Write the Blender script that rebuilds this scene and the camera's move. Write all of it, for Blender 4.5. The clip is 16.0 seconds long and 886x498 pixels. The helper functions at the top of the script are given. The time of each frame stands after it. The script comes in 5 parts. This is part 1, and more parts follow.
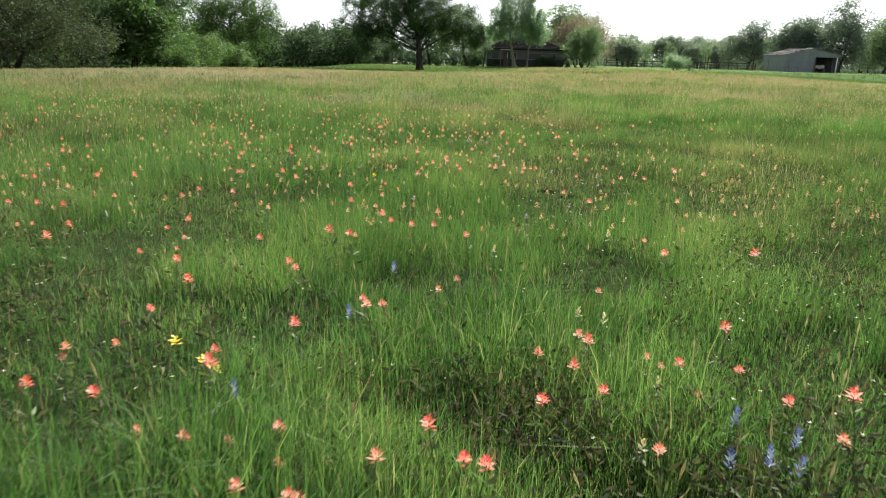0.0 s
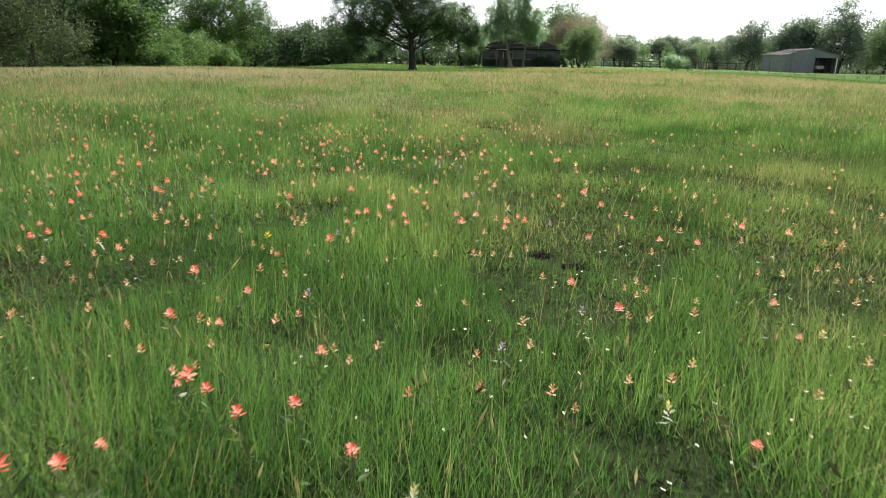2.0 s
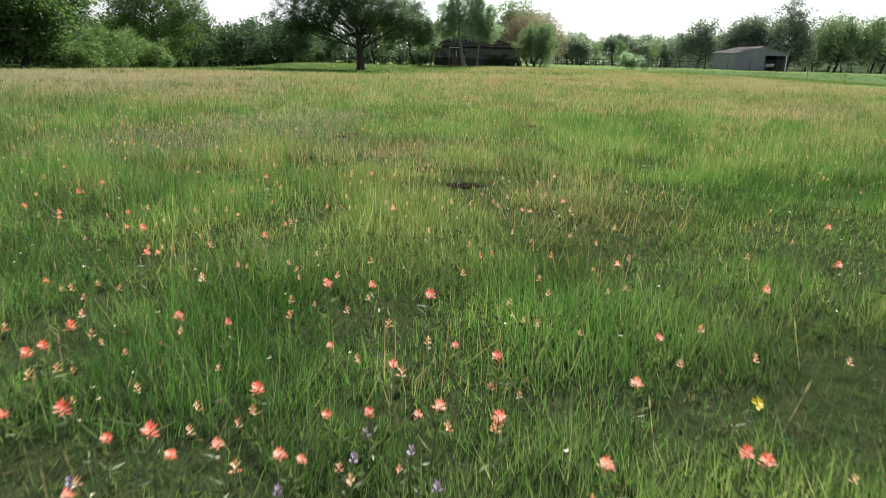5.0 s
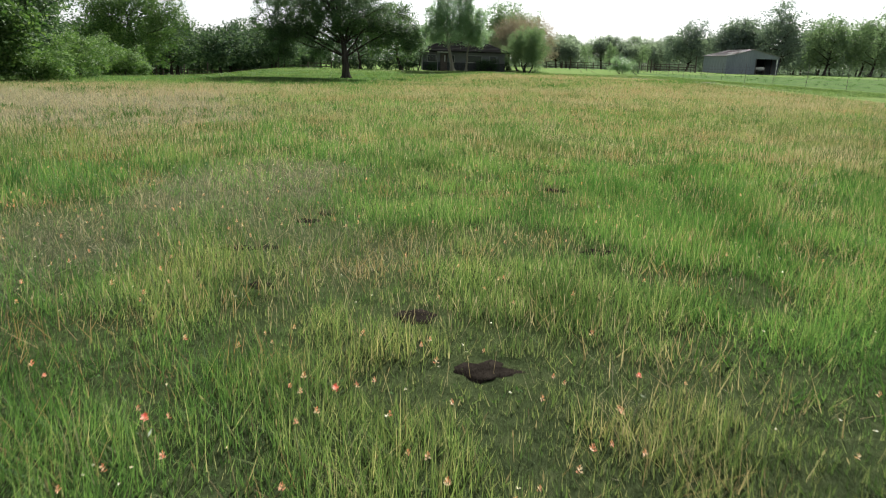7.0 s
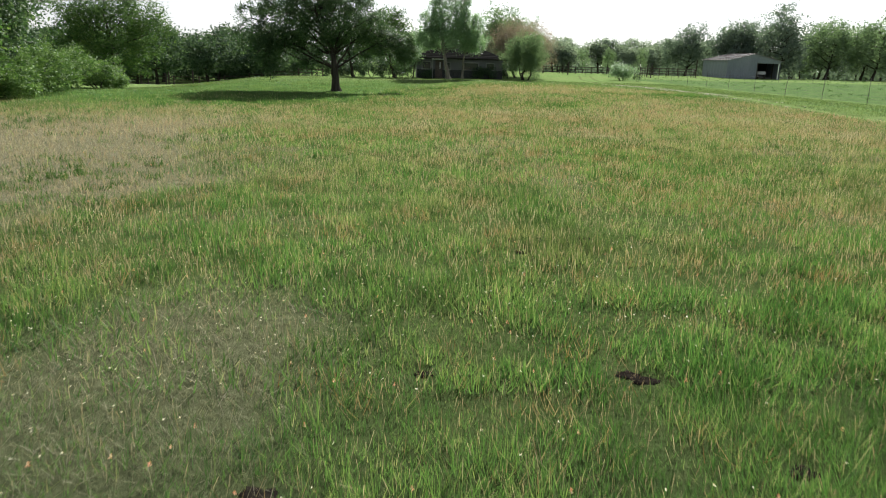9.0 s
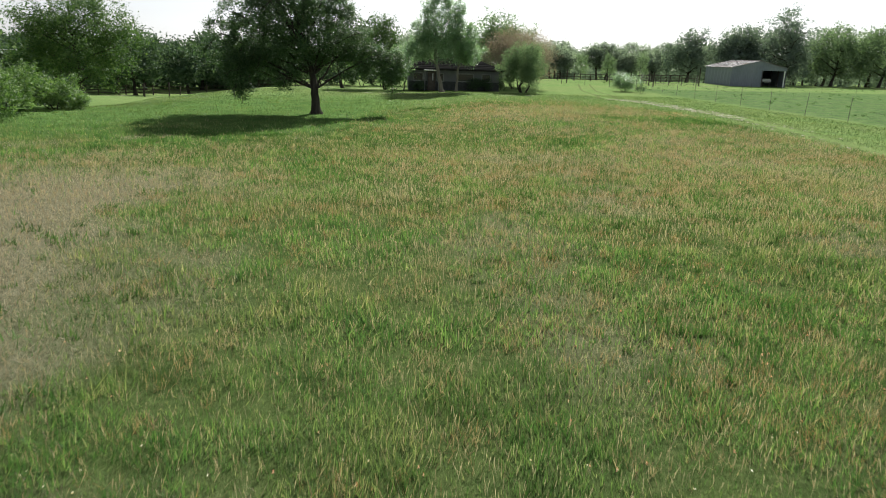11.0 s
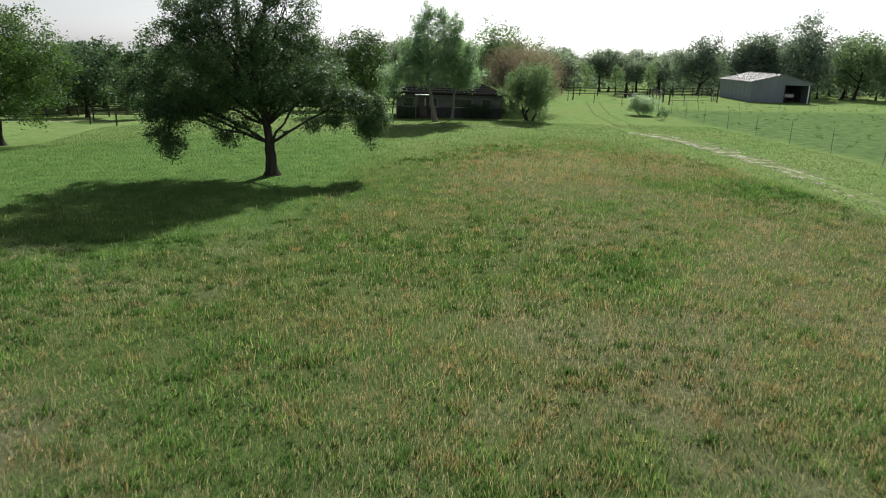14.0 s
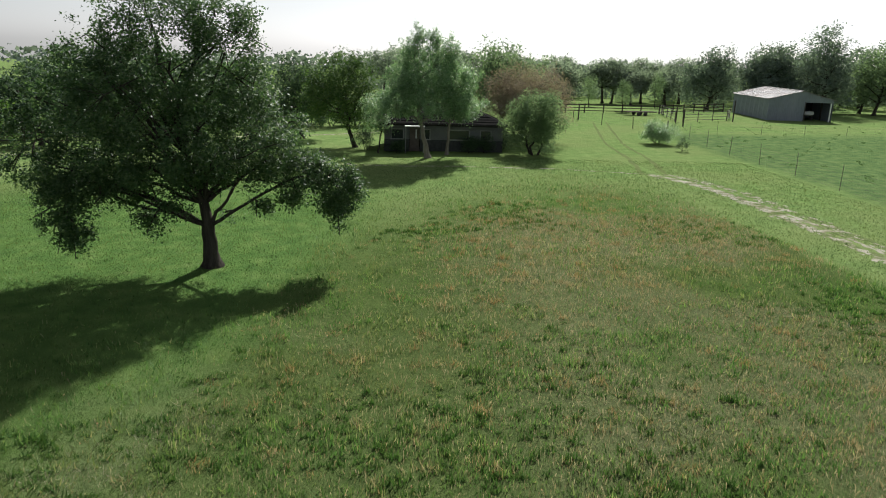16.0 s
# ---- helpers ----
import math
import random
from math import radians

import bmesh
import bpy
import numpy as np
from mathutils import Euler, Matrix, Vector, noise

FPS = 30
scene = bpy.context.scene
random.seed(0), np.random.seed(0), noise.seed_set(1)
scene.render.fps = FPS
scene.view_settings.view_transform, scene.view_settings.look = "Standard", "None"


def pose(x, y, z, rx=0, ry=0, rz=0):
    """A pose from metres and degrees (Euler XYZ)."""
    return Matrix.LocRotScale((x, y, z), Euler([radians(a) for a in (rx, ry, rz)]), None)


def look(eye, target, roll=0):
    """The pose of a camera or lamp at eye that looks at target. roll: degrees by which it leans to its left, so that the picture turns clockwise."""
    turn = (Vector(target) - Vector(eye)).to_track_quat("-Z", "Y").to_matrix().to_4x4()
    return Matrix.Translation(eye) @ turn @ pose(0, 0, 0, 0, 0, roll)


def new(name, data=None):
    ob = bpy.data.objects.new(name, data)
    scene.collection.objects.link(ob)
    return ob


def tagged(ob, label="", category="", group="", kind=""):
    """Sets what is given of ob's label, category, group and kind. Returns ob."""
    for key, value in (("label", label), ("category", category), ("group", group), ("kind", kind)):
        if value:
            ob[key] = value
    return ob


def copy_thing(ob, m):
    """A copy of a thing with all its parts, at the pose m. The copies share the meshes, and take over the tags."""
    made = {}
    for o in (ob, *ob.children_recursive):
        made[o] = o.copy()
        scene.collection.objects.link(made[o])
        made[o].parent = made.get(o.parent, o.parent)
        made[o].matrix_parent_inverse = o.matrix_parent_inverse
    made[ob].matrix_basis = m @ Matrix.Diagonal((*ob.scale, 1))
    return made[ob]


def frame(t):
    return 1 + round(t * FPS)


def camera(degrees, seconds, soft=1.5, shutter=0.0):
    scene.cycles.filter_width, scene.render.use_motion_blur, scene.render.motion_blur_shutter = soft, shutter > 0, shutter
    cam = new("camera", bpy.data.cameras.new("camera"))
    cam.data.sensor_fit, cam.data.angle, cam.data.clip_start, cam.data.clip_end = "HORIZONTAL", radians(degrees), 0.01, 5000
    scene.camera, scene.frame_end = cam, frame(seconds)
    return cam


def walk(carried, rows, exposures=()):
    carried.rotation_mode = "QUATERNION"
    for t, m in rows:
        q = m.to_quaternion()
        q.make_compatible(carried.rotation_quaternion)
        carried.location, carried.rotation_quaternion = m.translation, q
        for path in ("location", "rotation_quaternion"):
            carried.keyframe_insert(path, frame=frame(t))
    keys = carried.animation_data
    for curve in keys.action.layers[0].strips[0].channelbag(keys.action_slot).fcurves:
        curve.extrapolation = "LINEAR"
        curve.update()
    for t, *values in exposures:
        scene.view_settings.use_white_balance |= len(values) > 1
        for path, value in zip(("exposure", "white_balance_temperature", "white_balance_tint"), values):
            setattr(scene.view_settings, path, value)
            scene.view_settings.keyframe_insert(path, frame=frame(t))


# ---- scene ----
cam = camera(64.8, 16.0, 1.05, 0.22)
PATH = [
    (0, (-0.011, -0.473, 1.062), (-0.0718, 1.4541, 0.5287), 1.58),
    (0.5, (0.059, -0.048, 1.061), (-0.0002, 1.8794, 0.5290), 1.66),
    (1, (0.110, 0.369, 1.047), (0.0514, 2.2959, 0.5147), 1.59),
    (1.5, (0.156, 0.790, 1.039), (0.0998, 2.7176, 0.5071), 1.67),
    (2, (0.174, 1.229, 1.030), (0.1226, 3.1558, 0.4970), 1.68),
    (2.5, (0.184, 1.740, 1.015), (0.1353, 3.6671, 0.4808), 1.71),
    (3, (0.172, 2.338, 1.004), (0.1275, 4.2642, 0.4682), 1.66),
    (3.5, (0.140, 2.926, 0.990), (0.1134, 4.8524, 0.4531), 1.75),
    (4, (0.126, 3.498, 0.979), (0.1547, 5.4245, 0.4437), 1.67),
    (4.5, (0.116, 4.060, 1.018), (0.1760, 5.9865, 0.4826), 1.69),
    (5, (0.105, 4.622, 1.136), (0.1834, 6.5471, 0.6001), 1.65),
    (7.5, (0.045, 7.401, 1.755), (0.1619, 9.3253, 1.2205), 1.70),
    (8, (0.031, 8.184, 1.913), (0.1525, 10.1070, 1.3778), 1.70),
    (8.5, (0.036, 9.012, 2.102), (0.1621, 10.9351, 1.5668), 1.70),
    (9, (0.058, 9.892, 2.337), (0.1866, 11.8149, 1.8032), 1.60),
    (9.5, (0.099, 10.853, 2.574), (0.2329, 12.7757, 2.0407), 1.60),
    (12, (0.884, 17.544, 4.110), (1.0294, 19.4648, 3.5717), 1.70),
    (12.5, (0.967, 19.183, 4.382), (1.1166, 21.1031, 3.8434), 1.71),
    (13, (1.033, 21.025, 4.740), (1.1860, 22.9442, 4.1992), 1.79),
    (13.5, (1.104, 22.933, 5.124), (1.2607, 24.8524, 4.5824), 1.78),
    (14, (1.184, 24.912, 5.537), (1.3431, 26.8303, 4.9947), 1.86),
    (14.5, (1.293, 26.878, 5.963), (1.4536, 28.7964, 5.4209), 1.78),
    (15, (1.465, 28.867, 6.439), (1.6292, 30.7846, 5.8965), 1.89),
    (15.5, (1.693, 30.873, 6.929), (1.8589, 32.7910, 6.3869), 1.83),
    (16, (1.940, 32.873, 7.433), (2.1093, 34.7904, 6.8906), 1.92),
]
walk(cam, [(t, look(eye, target, roll)) for t, eye, target, roll in PATH], [(0, 1.05, 6150, 10), (5, 1.05, 6150, 10), (9, 0.95, 6150, 10), (12.5, 0.79, 6150, 10), (16, 0.58, 6150, 10)])

# ---- daylight: a hazy afternoon, the sun ahead and a little to the right ----
SUN = Vector((0.44, 1.30, 1.0)).normalized()
world = bpy.data.worlds.new("sky")
scene.world = world
world.use_nodes = True
wn, wl = world.node_tree.nodes, world.node_tree.links
sky = wn.new("ShaderNodeTexSky")
sky.sky_type, sky.sun_disc = "NISHITA", False
sky.sun_elevation, sky.sun_rotation = math.asin(SUN.z), math.atan2(SUN.x, SUN.y)
sky.air_density, sky.dust_density, sky.ozone_density = 1.0, 0.9, 2.0
haze = wn.new("ShaderNodeHueSaturation")  # thin white haze takes most of the colour out of the sky
haze.inputs["Saturation"].default_value, haze.inputs["Value"].default_value = 0.22, 1.1
wl.new(sky.outputs[0], haze.inputs["Color"])
wl.new(haze.outputs[0], wn["Background"].inputs[0])
wn["Background"].inputs[1].default_value = 0.058
lamp = bpy.data.lights.new("sun", "SUN")
lamp.energy, lamp.angle, lamp.color = 5.6, radians(0.9), (1.0, 0.96, 0.88)
sun = new("sun", lamp)
sun.matrix_world = look(SUN * 200, (0, 0, 0))

# ---- materials ----


def material(name):
    m = bpy.data.materials.new(name)
    m.use_nodes = True
    return m, m.node_tree.nodes, m.node_tree.links, m.node_tree.nodes["Principled BSDF"]


def noise_node(n, l, coord, scale, detail=4.0, rough=0.6):
    t = n.new("ShaderNodeTexNoise")
    t.inputs["Scale"].default_value, t.inputs["Detail"].default_value, t.inputs["Roughness"].default_value = scale, detail, rough
    l.new(coord, t.inputs["Vector"])
    return t.outputs["Fac"]


def ramp(n, l, fac, stops):
    r = n.new("ShaderNodeValToRGB")
    while len(r.color_ramp.elements) < len(stops):
        r.color_ramp.elements.new(0.5)
    for e, (p, c) in zip(r.color_ramp.elements, stops):
        e.position, e.color = p, (*c, 1)
    l.new(fac, r.inputs[0])
    return r.outputs[0]


def mix(n, l, fac, a, b, mode="MIX"):
    m = n.new("ShaderNodeMix")
    m.data_type, m.blend_type = "RGBA", mode
    for socket, v in ((m.inputs[0], fac), (m.inputs[6], a), (m.inputs[7], b)):
        if isinstance(v, (int, float)):
            socket.default_value = v
        elif isinstance(v, tuple):
            socket.default_value = (*v, 1)
        else:
            l.new(v, socket)
    return m.outputs[2]


def leafy(name, stops, patch_scale=0.25, patch=None, gloss=0.45, through_light=0.4, spec=0.5, patch_from=(0.42, 0.62), tint=0.0):
    """Thin plant tissue: a colour for each leaf, patches in the plan, and light that comes through."""
    m, n, l, b = material(name)
    geo = n.new("ShaderNodeNewGeometry")
    col = ramp(n, l, geo.outputs["Random Per Island"], stops)
    if patch:
        f = noise_node(n, l, geo.outputs["Position"], patch_scale, 3.0)
        fac = ramp(n, l, f, [(patch_from[0], (0, 0, 0)), (patch_from[1], (1, 1, 1))])
        other = ramp(n, l, geo.outputs["Random Per Island"], patch)
        col = mix(n, l, fac, col, other)
    if tint:
        f2 = noise_node(n, l, geo.outputs["Position"], tint, 4.0, 0.65)
        col = mix(n, l, 1.0, col, ramp(n, l, f2, [(0.38, (0.5, 0.6, 0.5)), (0.5, (0.95, 1.0, 0.95)), (0.62, (1.38, 1.25, 1.25))]), "MULTIPLY")
    l.new(col, b.inputs["Base Color"])
    b.inputs["Roughness"].default_value = gloss
    b.inputs["Specular IOR Level"].default_value = spec
    tr = n.new("ShaderNodeBsdfTranslucent")
    warm = mix(n, l, 1.0, col, (1.12, 1.18, 0.72), "MULTIPLY")
    l.new(warm, tr.inputs["Color"])
    ms = n.new("ShaderNodeMixShader")
    ms.inputs[0].default_value = through_light
    l.new(b.outputs[0], ms.inputs[1])
    l.new(tr.outputs[0], ms.inputs[2])
    l.new(ms.outputs[0], n["Material Output"].inputs["Surface"])
    return m


def solid(name, stops, scale=3.0, rough=0.8, metal=0.0, bump=0.2, fine=40.0, stretch=(1, 1, 1)):
    """Opaque surface with stains at one scale, grain at another, and a little relief."""
    m, n, l, b = material(name)
    tc = n.new("ShaderNodeTexCoord")
    mp = n.new("ShaderNodeMapping")
    mp.inputs["Scale"].default_value = stretch
    l.new(tc.outputs["Object"], mp.inputs["Vector"])
    big = noise_node(n, l, mp.outputs[0], scale)
    small = noise_node(n, l, mp.outputs[0], fine, 6.0)
    col = ramp(n, l, big, stops)
    col = mix(n, l, 0.35, col, ramp(n, l, small, [(0.3, (0.45, 0.45, 0.45)), (0.7, (1.0, 1.0, 1.0))]), "MULTIPLY")
    l.new(col, b.inputs["Base Color"])
    b.inputs["Roughness"].default_value, b.inputs["Metallic"].default_value = rough, metal
    b.inputs["Specular IOR Level"].default_value = 0.0 if rough >= 0.85 else 0.3
    bp = n.new("ShaderNodeBump")
    bp.inputs["Strength"].default_value, bp.inputs["Distance"].default_value = bump, 0.02
    l.new(small, bp.inputs["Height"])
    l.new(bp.outputs[0], b.inputs["Normal"])
    return m


GREEN = [(0.0, (0.05, 0.115, 0.033)), (0.35, (0.084, 0.175, 0.05)), (0.7, (0.13, 0.232, 0.07)), (0.93, (0.205, 0.27, 0.10)), (1.0, (0.36, 0.33, 0.205))]
OLIVE = [(0.0, (0.09, 0.132, 0.05)), (0.5, (0.145, 0.18, 0.073)), (0.85, (0.24, 0.22, 0.12)), (1.0, (0.38, 0.34, 0.22))]
M_GRASS = leafy("meadow grass", GREEN, 0.16, OLIVE, 0.6, 0.42, 0.2, (0.48, 0.62), tint=1.2)
M_LAWN = leafy("mown grass", [(0.0, (0.052, 0.10, 0.03)), (0.5, (0.085, 0.14, 0.042)), (1.0, (0.135, 0.175, 0.064))], 0.2,
               [(0.0, (0.07, 0.115, 0.032)), (1.0, (0.14, 0.17, 0.06))], 0.55, 0.4, 0.3, tint=0.6)
M_THATCH = leafy("matted dead grass", [(0.0, (0.29, 0.25, 0.175)), (0.6, (0.38, 0.335, 0.24)), (1.0, (0.48, 0.425, 0.32))], 0.5, [(0.0, (0.23, 0.215, 0.15)), (1.0, (0.36, 0.33, 0.25))], 0.8, 0.3, 0.1)
M_DRY = leafy("dry seed grass", [(0.0, (0.21, 0.155, 0.095)), (0.5, (0.28, 0.22, 0.14)), (1.0, (0.37, 0.31, 0.205))], 0.12,
              [(0.0, (0.25, 0.21, 0.14)), (1.0, (0.39, 0.335, 0.235))], 0.7, 0.4, 0.2)
M_RUST = leafy("rusty bunch grass", [(0.0, (0.20, 0.115, 0.055)), (0.5, (0.28, 0.185, 0.095)), (1.0, (0.38, 0.29, 0.175))], 0.3, [(0.0, (0.24, 0.185, 0.115)), (1.0, (0.40, 0.335, 0.23))], 0.75, 0.4, 0.1)
M_SEED = leafy("tan seed heads", [(0.0, (0.29, 0.195, 0.135)), (0.5, (0.37, 0.275, 0.20)), (1.0, (0.45, 0.365, 0.28))], 0.15, [(0.0, (0.31, 0.25, 0.185)), (1.0, (0.44, 0.375, 0.295))], 0.8, 0.4, 0.06)
M_FORB = leafy("forb leaves", [(0.0, (0.042, 0.098, 0.025)), (0.6, (0.078, 0.15, 0.04)), (1.0, (0.12, 0.19, 0.06))], 0.4, None, 0.8, 0.3, 0.08)
M_FORB_BROWN = leafy("brownish forb leaves", [(0.0, (0.05, 0.05, 0.03)), (0.6, (0.085, 0.085, 0.045)), (1.0, (0.13, 0.105, 0.07))], 0.4, None, 0.8, 0.3, 0.06)
M_BRACT = leafy("coral bracts", [(0.0, (0.70, 0.11, 0.075)), (0.5, (0.80, 0.21, 0.145)), (0.85, (0.85, 0.34, 0.245)), (1.0, (0.86, 0.58, 0.46))], 1.0, None, 0.55, 0.35, 0.25)
M_BRACT_PALE = leafy("salmon bracts", [(0.0, (0.78, 0.23, 0.15)), (0.6, (0.84, 0.35, 0.245)), (1.0, (0.86, 0.60, 0.46))], 1.0, None, 0.55, 0.35, 0.25)
M_BRACT_FAR = leafy("orange bracts", [(0.0, (0.66, 0.18, 0.10)), (0.4, (0.74, 0.32, 0.19)), (0.75, (0.78, 0.52, 0.32)), (1.0, (0.80, 0.70, 0.46))], 1.0, None, 0.55, 0.35, 0.25)
M_BLUE = leafy("blue petals", [(0.0, (0.13, 0.15, 0.45)), (0.7, (0.24, 0.28, 0.62)), (1.0, (0.62, 0.66, 0.80))], 1.0, None, 0.5, 0.3)
M_PURPLE = leafy("purple petals", [(0.0, (0.25, 0.13, 0.38)), (1.0, (0.50, 0.36, 0.60))], 1.0, None, 0.5, 0.3)
M_YELLOW = leafy("yellow petals", [(0.0, (0.80, 0.55, 0.02)), (1.0, (0.85, 0.72, 0.06))], 1.0, None, 0.5, 0.3)
M_WHITE = leafy("cream petals", [(0.0, (0.62, 0.58, 0.40)), (0.6, (0.72, 0.68, 0.52)), (1.0, (0.78, 0.60, 0.25))], 1.0, None, 0.5, 0.3)
M_STEM = leafy("green stems", [(0.0, (0.08, 0.13, 0.04)), (1.0, (0.15, 0.18, 0.075))], 1.0, None, 0.6, 0.3)
M_LEAF_OAK = leafy("glossy oak leaves", [(0.0, (0.038, 0.08, 0.034)), (0.5, (0.062, 0.114, 0.046)), (0.9, (0.098, 0.152, 0.066)), (1.0, (0.155, 0.205, 0.115))], 0.5, None, 0.5, 0.42, 0.2)
M_LEAF_POPLAR = leafy("pale poplar leaves", [(0.0, (0.11, 0.20, 0.105)), (0.5, (0.175, 0.285, 0.16)), (1.0, (0.31, 0.40, 0.26))], 0.5, None, 0.42, 0.5, 0.4)
M_LEAF_BRIGHT = leafy("fresh spring leaves", [(0.0, (0.042, 0.088, 0.026)), (0.5, (0.068, 0.125, 0.037)), (1.0, (0.12, 0.18, 0.058))], 0.4, None, 0.6, 0.42, 0.12)
M_LEAF_DARK = leafy("dark evergreen leaves", [(0.0, (0.042, 0.075, 0.042)), (0.6, (0.07, 0.114, 0.062)), (1.0, (0.115, 0.165, 0.09))], 0.4, None, 0.7, 0.3, 0.06)
M_LEAF_OLIVE = leafy("dusty olive leaves", [(0.0, (0.045, 0.066, 0.032)), (0.6, (0.075, 0.10, 0.048)), (1.0, (0.12, 0.145, 0.075))], 0.4, None, 0.7, 0.25, 0.07)
M_LEAF_RED = leafy("reddish brown twigs", [(0.0, (0.20, 0.16, 0.135)), (1.0, (0.32, 0.26, 0.22))], 0.4, None, 0.8, 0.4, 0.1)
# the next two leaf colours are paled and greyed to paint in distance haze
M_LEAF_FAR = leafy("oak leaves paled with painted haze", [(0.0, (0.165, 0.205, 0.185)), (0.6, (0.205, 0.25, 0.225)), (1.0, (0.24, 0.285, 0.255))], 0.05, None, 0.9, 0.6, 0.02)
M_LEAF_BARN = leafy("oak leaves blued with painted haze", [(0.0, (0.115, 0.155, 0.135)), (0.6, (0.155, 0.20, 0.172)), (1.0, (0.195, 0.245, 0.20))], 0.1, None, 0.9, 0.42, 0.02)
M_LEAF_BRAMBLE = leafy("yellow-green bramble leaves", [(0.0, (0.055, 0.11, 0.028)), (0.5, (0.095, 0.17, 0.045)), (1.0, (0.16, 0.24, 0.075))], 0.4, None, 0.55, 0.42, 0.2)
# bluish grey: the haze over the far woods is put into their colour
M_LEAF_HAZE = leafy("distant leaves with painted haze", [(0.0, (0.11, 0.14, 0.14)), (1.0, (0.15, 0.18, 0.18))], 0.05, None, 0.9, 0.5, 0.02)
M_LEAF_FARB = leafy("light green willow leaves", [(0.0, (0.125, 0.185, 0.115)), (1.0, (0.195, 0.265, 0.16))], 0.05, None, 0.8, 0.55, 0.04)
M_BARK = solid("furrowed bark", [(0.3, (0.03, 0.027, 0.023)), (0.7, (0.078, 0.069, 0.059))], 2.0, 0.95, 0, 0.8, 18.0, (3, 3, 0.6))
M_BARK_PALE = solid("pale bark", [(0.3, (0.15, 0.13, 0.11)), (0.7, (0.27, 0.245, 0.21))], 2.0, 0.85, 0, 0.5, 18.0, (3, 3, 0.6))
M_SIDING = solid("grey painted siding", [(0.3, (0.13, 0.135, 0.14)), (0.7, (0.18, 0.185, 0.185))], 0.8, 0.7)
M_SHINGLE = solid("weathered shingles", [(0.3, (0.02, 0.02, 0.02)), (0.7, (0.04, 0.038, 0.036))], 1.2, 0.9, 0, 0.6, 25.0)
M_WHITEPAINT = solid("white paint", [(0.3, (0.72, 0.72, 0.69)), (0.7, (0.82, 0.82, 0.80))], 2.0, 0.5)
M_BRICK = solid("dark brick skirting", [(0.3, (0.05, 0.052, 0.053)), (0.7, (0.085, 0.088, 0.09))], 4.0, 0.9, 0, 0.5, 30.0)
M_BARNWALL = solid("galvanised wall sheet", [(0.3, (0.19, 0.215, 0.245)), (0.7, (0.26, 0.285, 0.31))], 0.5, 0.65, 0.0, 0.1, 6.0, (1, 1, 0.2))
M_BARNROOF = solid("rusting roof sheet", [(0.35, (0.30, 0.29, 0.285)), (0.5, (0.24, 0.21, 0.20)), (0.7, (0.17, 0.11, 0.095))], 0.6, 0.7, 0.0, 0.1, 5.0, (1, 0.3, 1))
M_STEEL = solid("weathered steel", [(0.3, (0.05, 0.043, 0.04)), (0.7, (0.11, 0.10, 0.09))], 5.0, 0.8, 0.0)
M_WOOD = solid("grey weathered timber", [(0.3, (0.05, 0.043, 0.036)), (0.7, (0.12, 0.105, 0.09))], 3.0, 0.9, 0, 0.5, 25.0, (1, 1, 0.2))
M_GRAVEL = solid("pale gravel and dust", [(0.38, (0.10, 0.14, 0.045)), (0.46, (0.20, 0.20, 0.12)), (0.55, (0.32, 0.30, 0.24)), (0.75, (0.44, 0.415, 0.345))], 1.3, 0.95, 0, 0.9, 22.0)
M_DIRT = solid("worn dirt", [(0.3, (0.10, 0.14, 0.05)), (0.7, (0.155, 0.18, 0.078))], 1.0, 0.95, 0, 0.7, 14.0)
# near-black, standing in for the shade in gaps between grass clumps
M_GAP_SHADE = solid("near-black gap shade", [(0.3, (0.012, 0.01, 0.008)), (0.7, (0.03, 0.025, 0.02))], 8.0, 0.95, 0, 0.9, 45.0)
M_GLASS = material("window glass")[0]
gb = M_GLASS.node_tree.nodes["Principled BSDF"]
gb.inputs["Base Color"].default_value, gb.inputs["Roughness"].default_value = (0.03, 0.035, 0.04, 1), 0.06
M_TRIM = solid("grey trim paint", [(0.3, (0.22, 0.22, 0.21)), (0.7, (0.30, 0.30, 0.29))], 2.0, 0.6)
M_CURTAIN = solid("white curtain cloth", [(0.3, (0.60, 0.60, 0.58)), (0.7, (0.72, 0.72, 0.70))], 6.0, 0.9)
M_DARKDOOR = solid("brown door paint", [(0.3, (0.09, 0.07, 0.06)), (0.7, (0.14, 0.115, 0.10))], 3.0, 0.6)

# ---- mesh helpers ----
rng = np.random.default_rng(7)


def array_mesh(name, verts, groups, smooth=False):
    """A mesh from an array of points and arrays of faces, each array of one corner count."""
    me = bpy.data.meshes.new(name)
    verts = np.asarray(verts, np.float32)
    groups = [np.asarray(g, np.int32) for g in groups if len(g)]
    loops = np.concatenate([g.ravel() for g in groups])
    totals = np.concatenate([np.full(len(g), g.shape[1], np.int32) for g in groups])
    starts = np.concatenate([[0], np.cumsum(totals)[:-1]]).astype(np.int32)
    me.vertices.add(len(verts))
    me.vertices.foreach_set("co", verts.ravel())
    me.loops.add(len(loops))
    me.loops.foreach_set("vertex_index", loops)
    me.polygons.add(len(totals))
    me.polygons.foreach_set("loop_start", starts)
    me.polygons.foreach_set("loop_total", totals)
    if smooth:
        me.polygons.foreach_set("use_smooth", np.ones(len(totals), bool))
    me.update(calc_edges=True)
    me.validate()
    return me


def thing(name, at, label, category, group="", turn=0.0):
    ob = new(name)
    ob.empty_display_size = 0.3
    ob.matrix_basis = pose(*at, 0, 0, turn)
    return tagged(ob, label, category, group)


def mesh_part(name, me, mat, parent=None, label="", kind=""):
    ob = new(name, me)
    if mat:
        me.materials.append(mat)
    ob.parent = parent
    return tagged(ob, label, kind=kind)


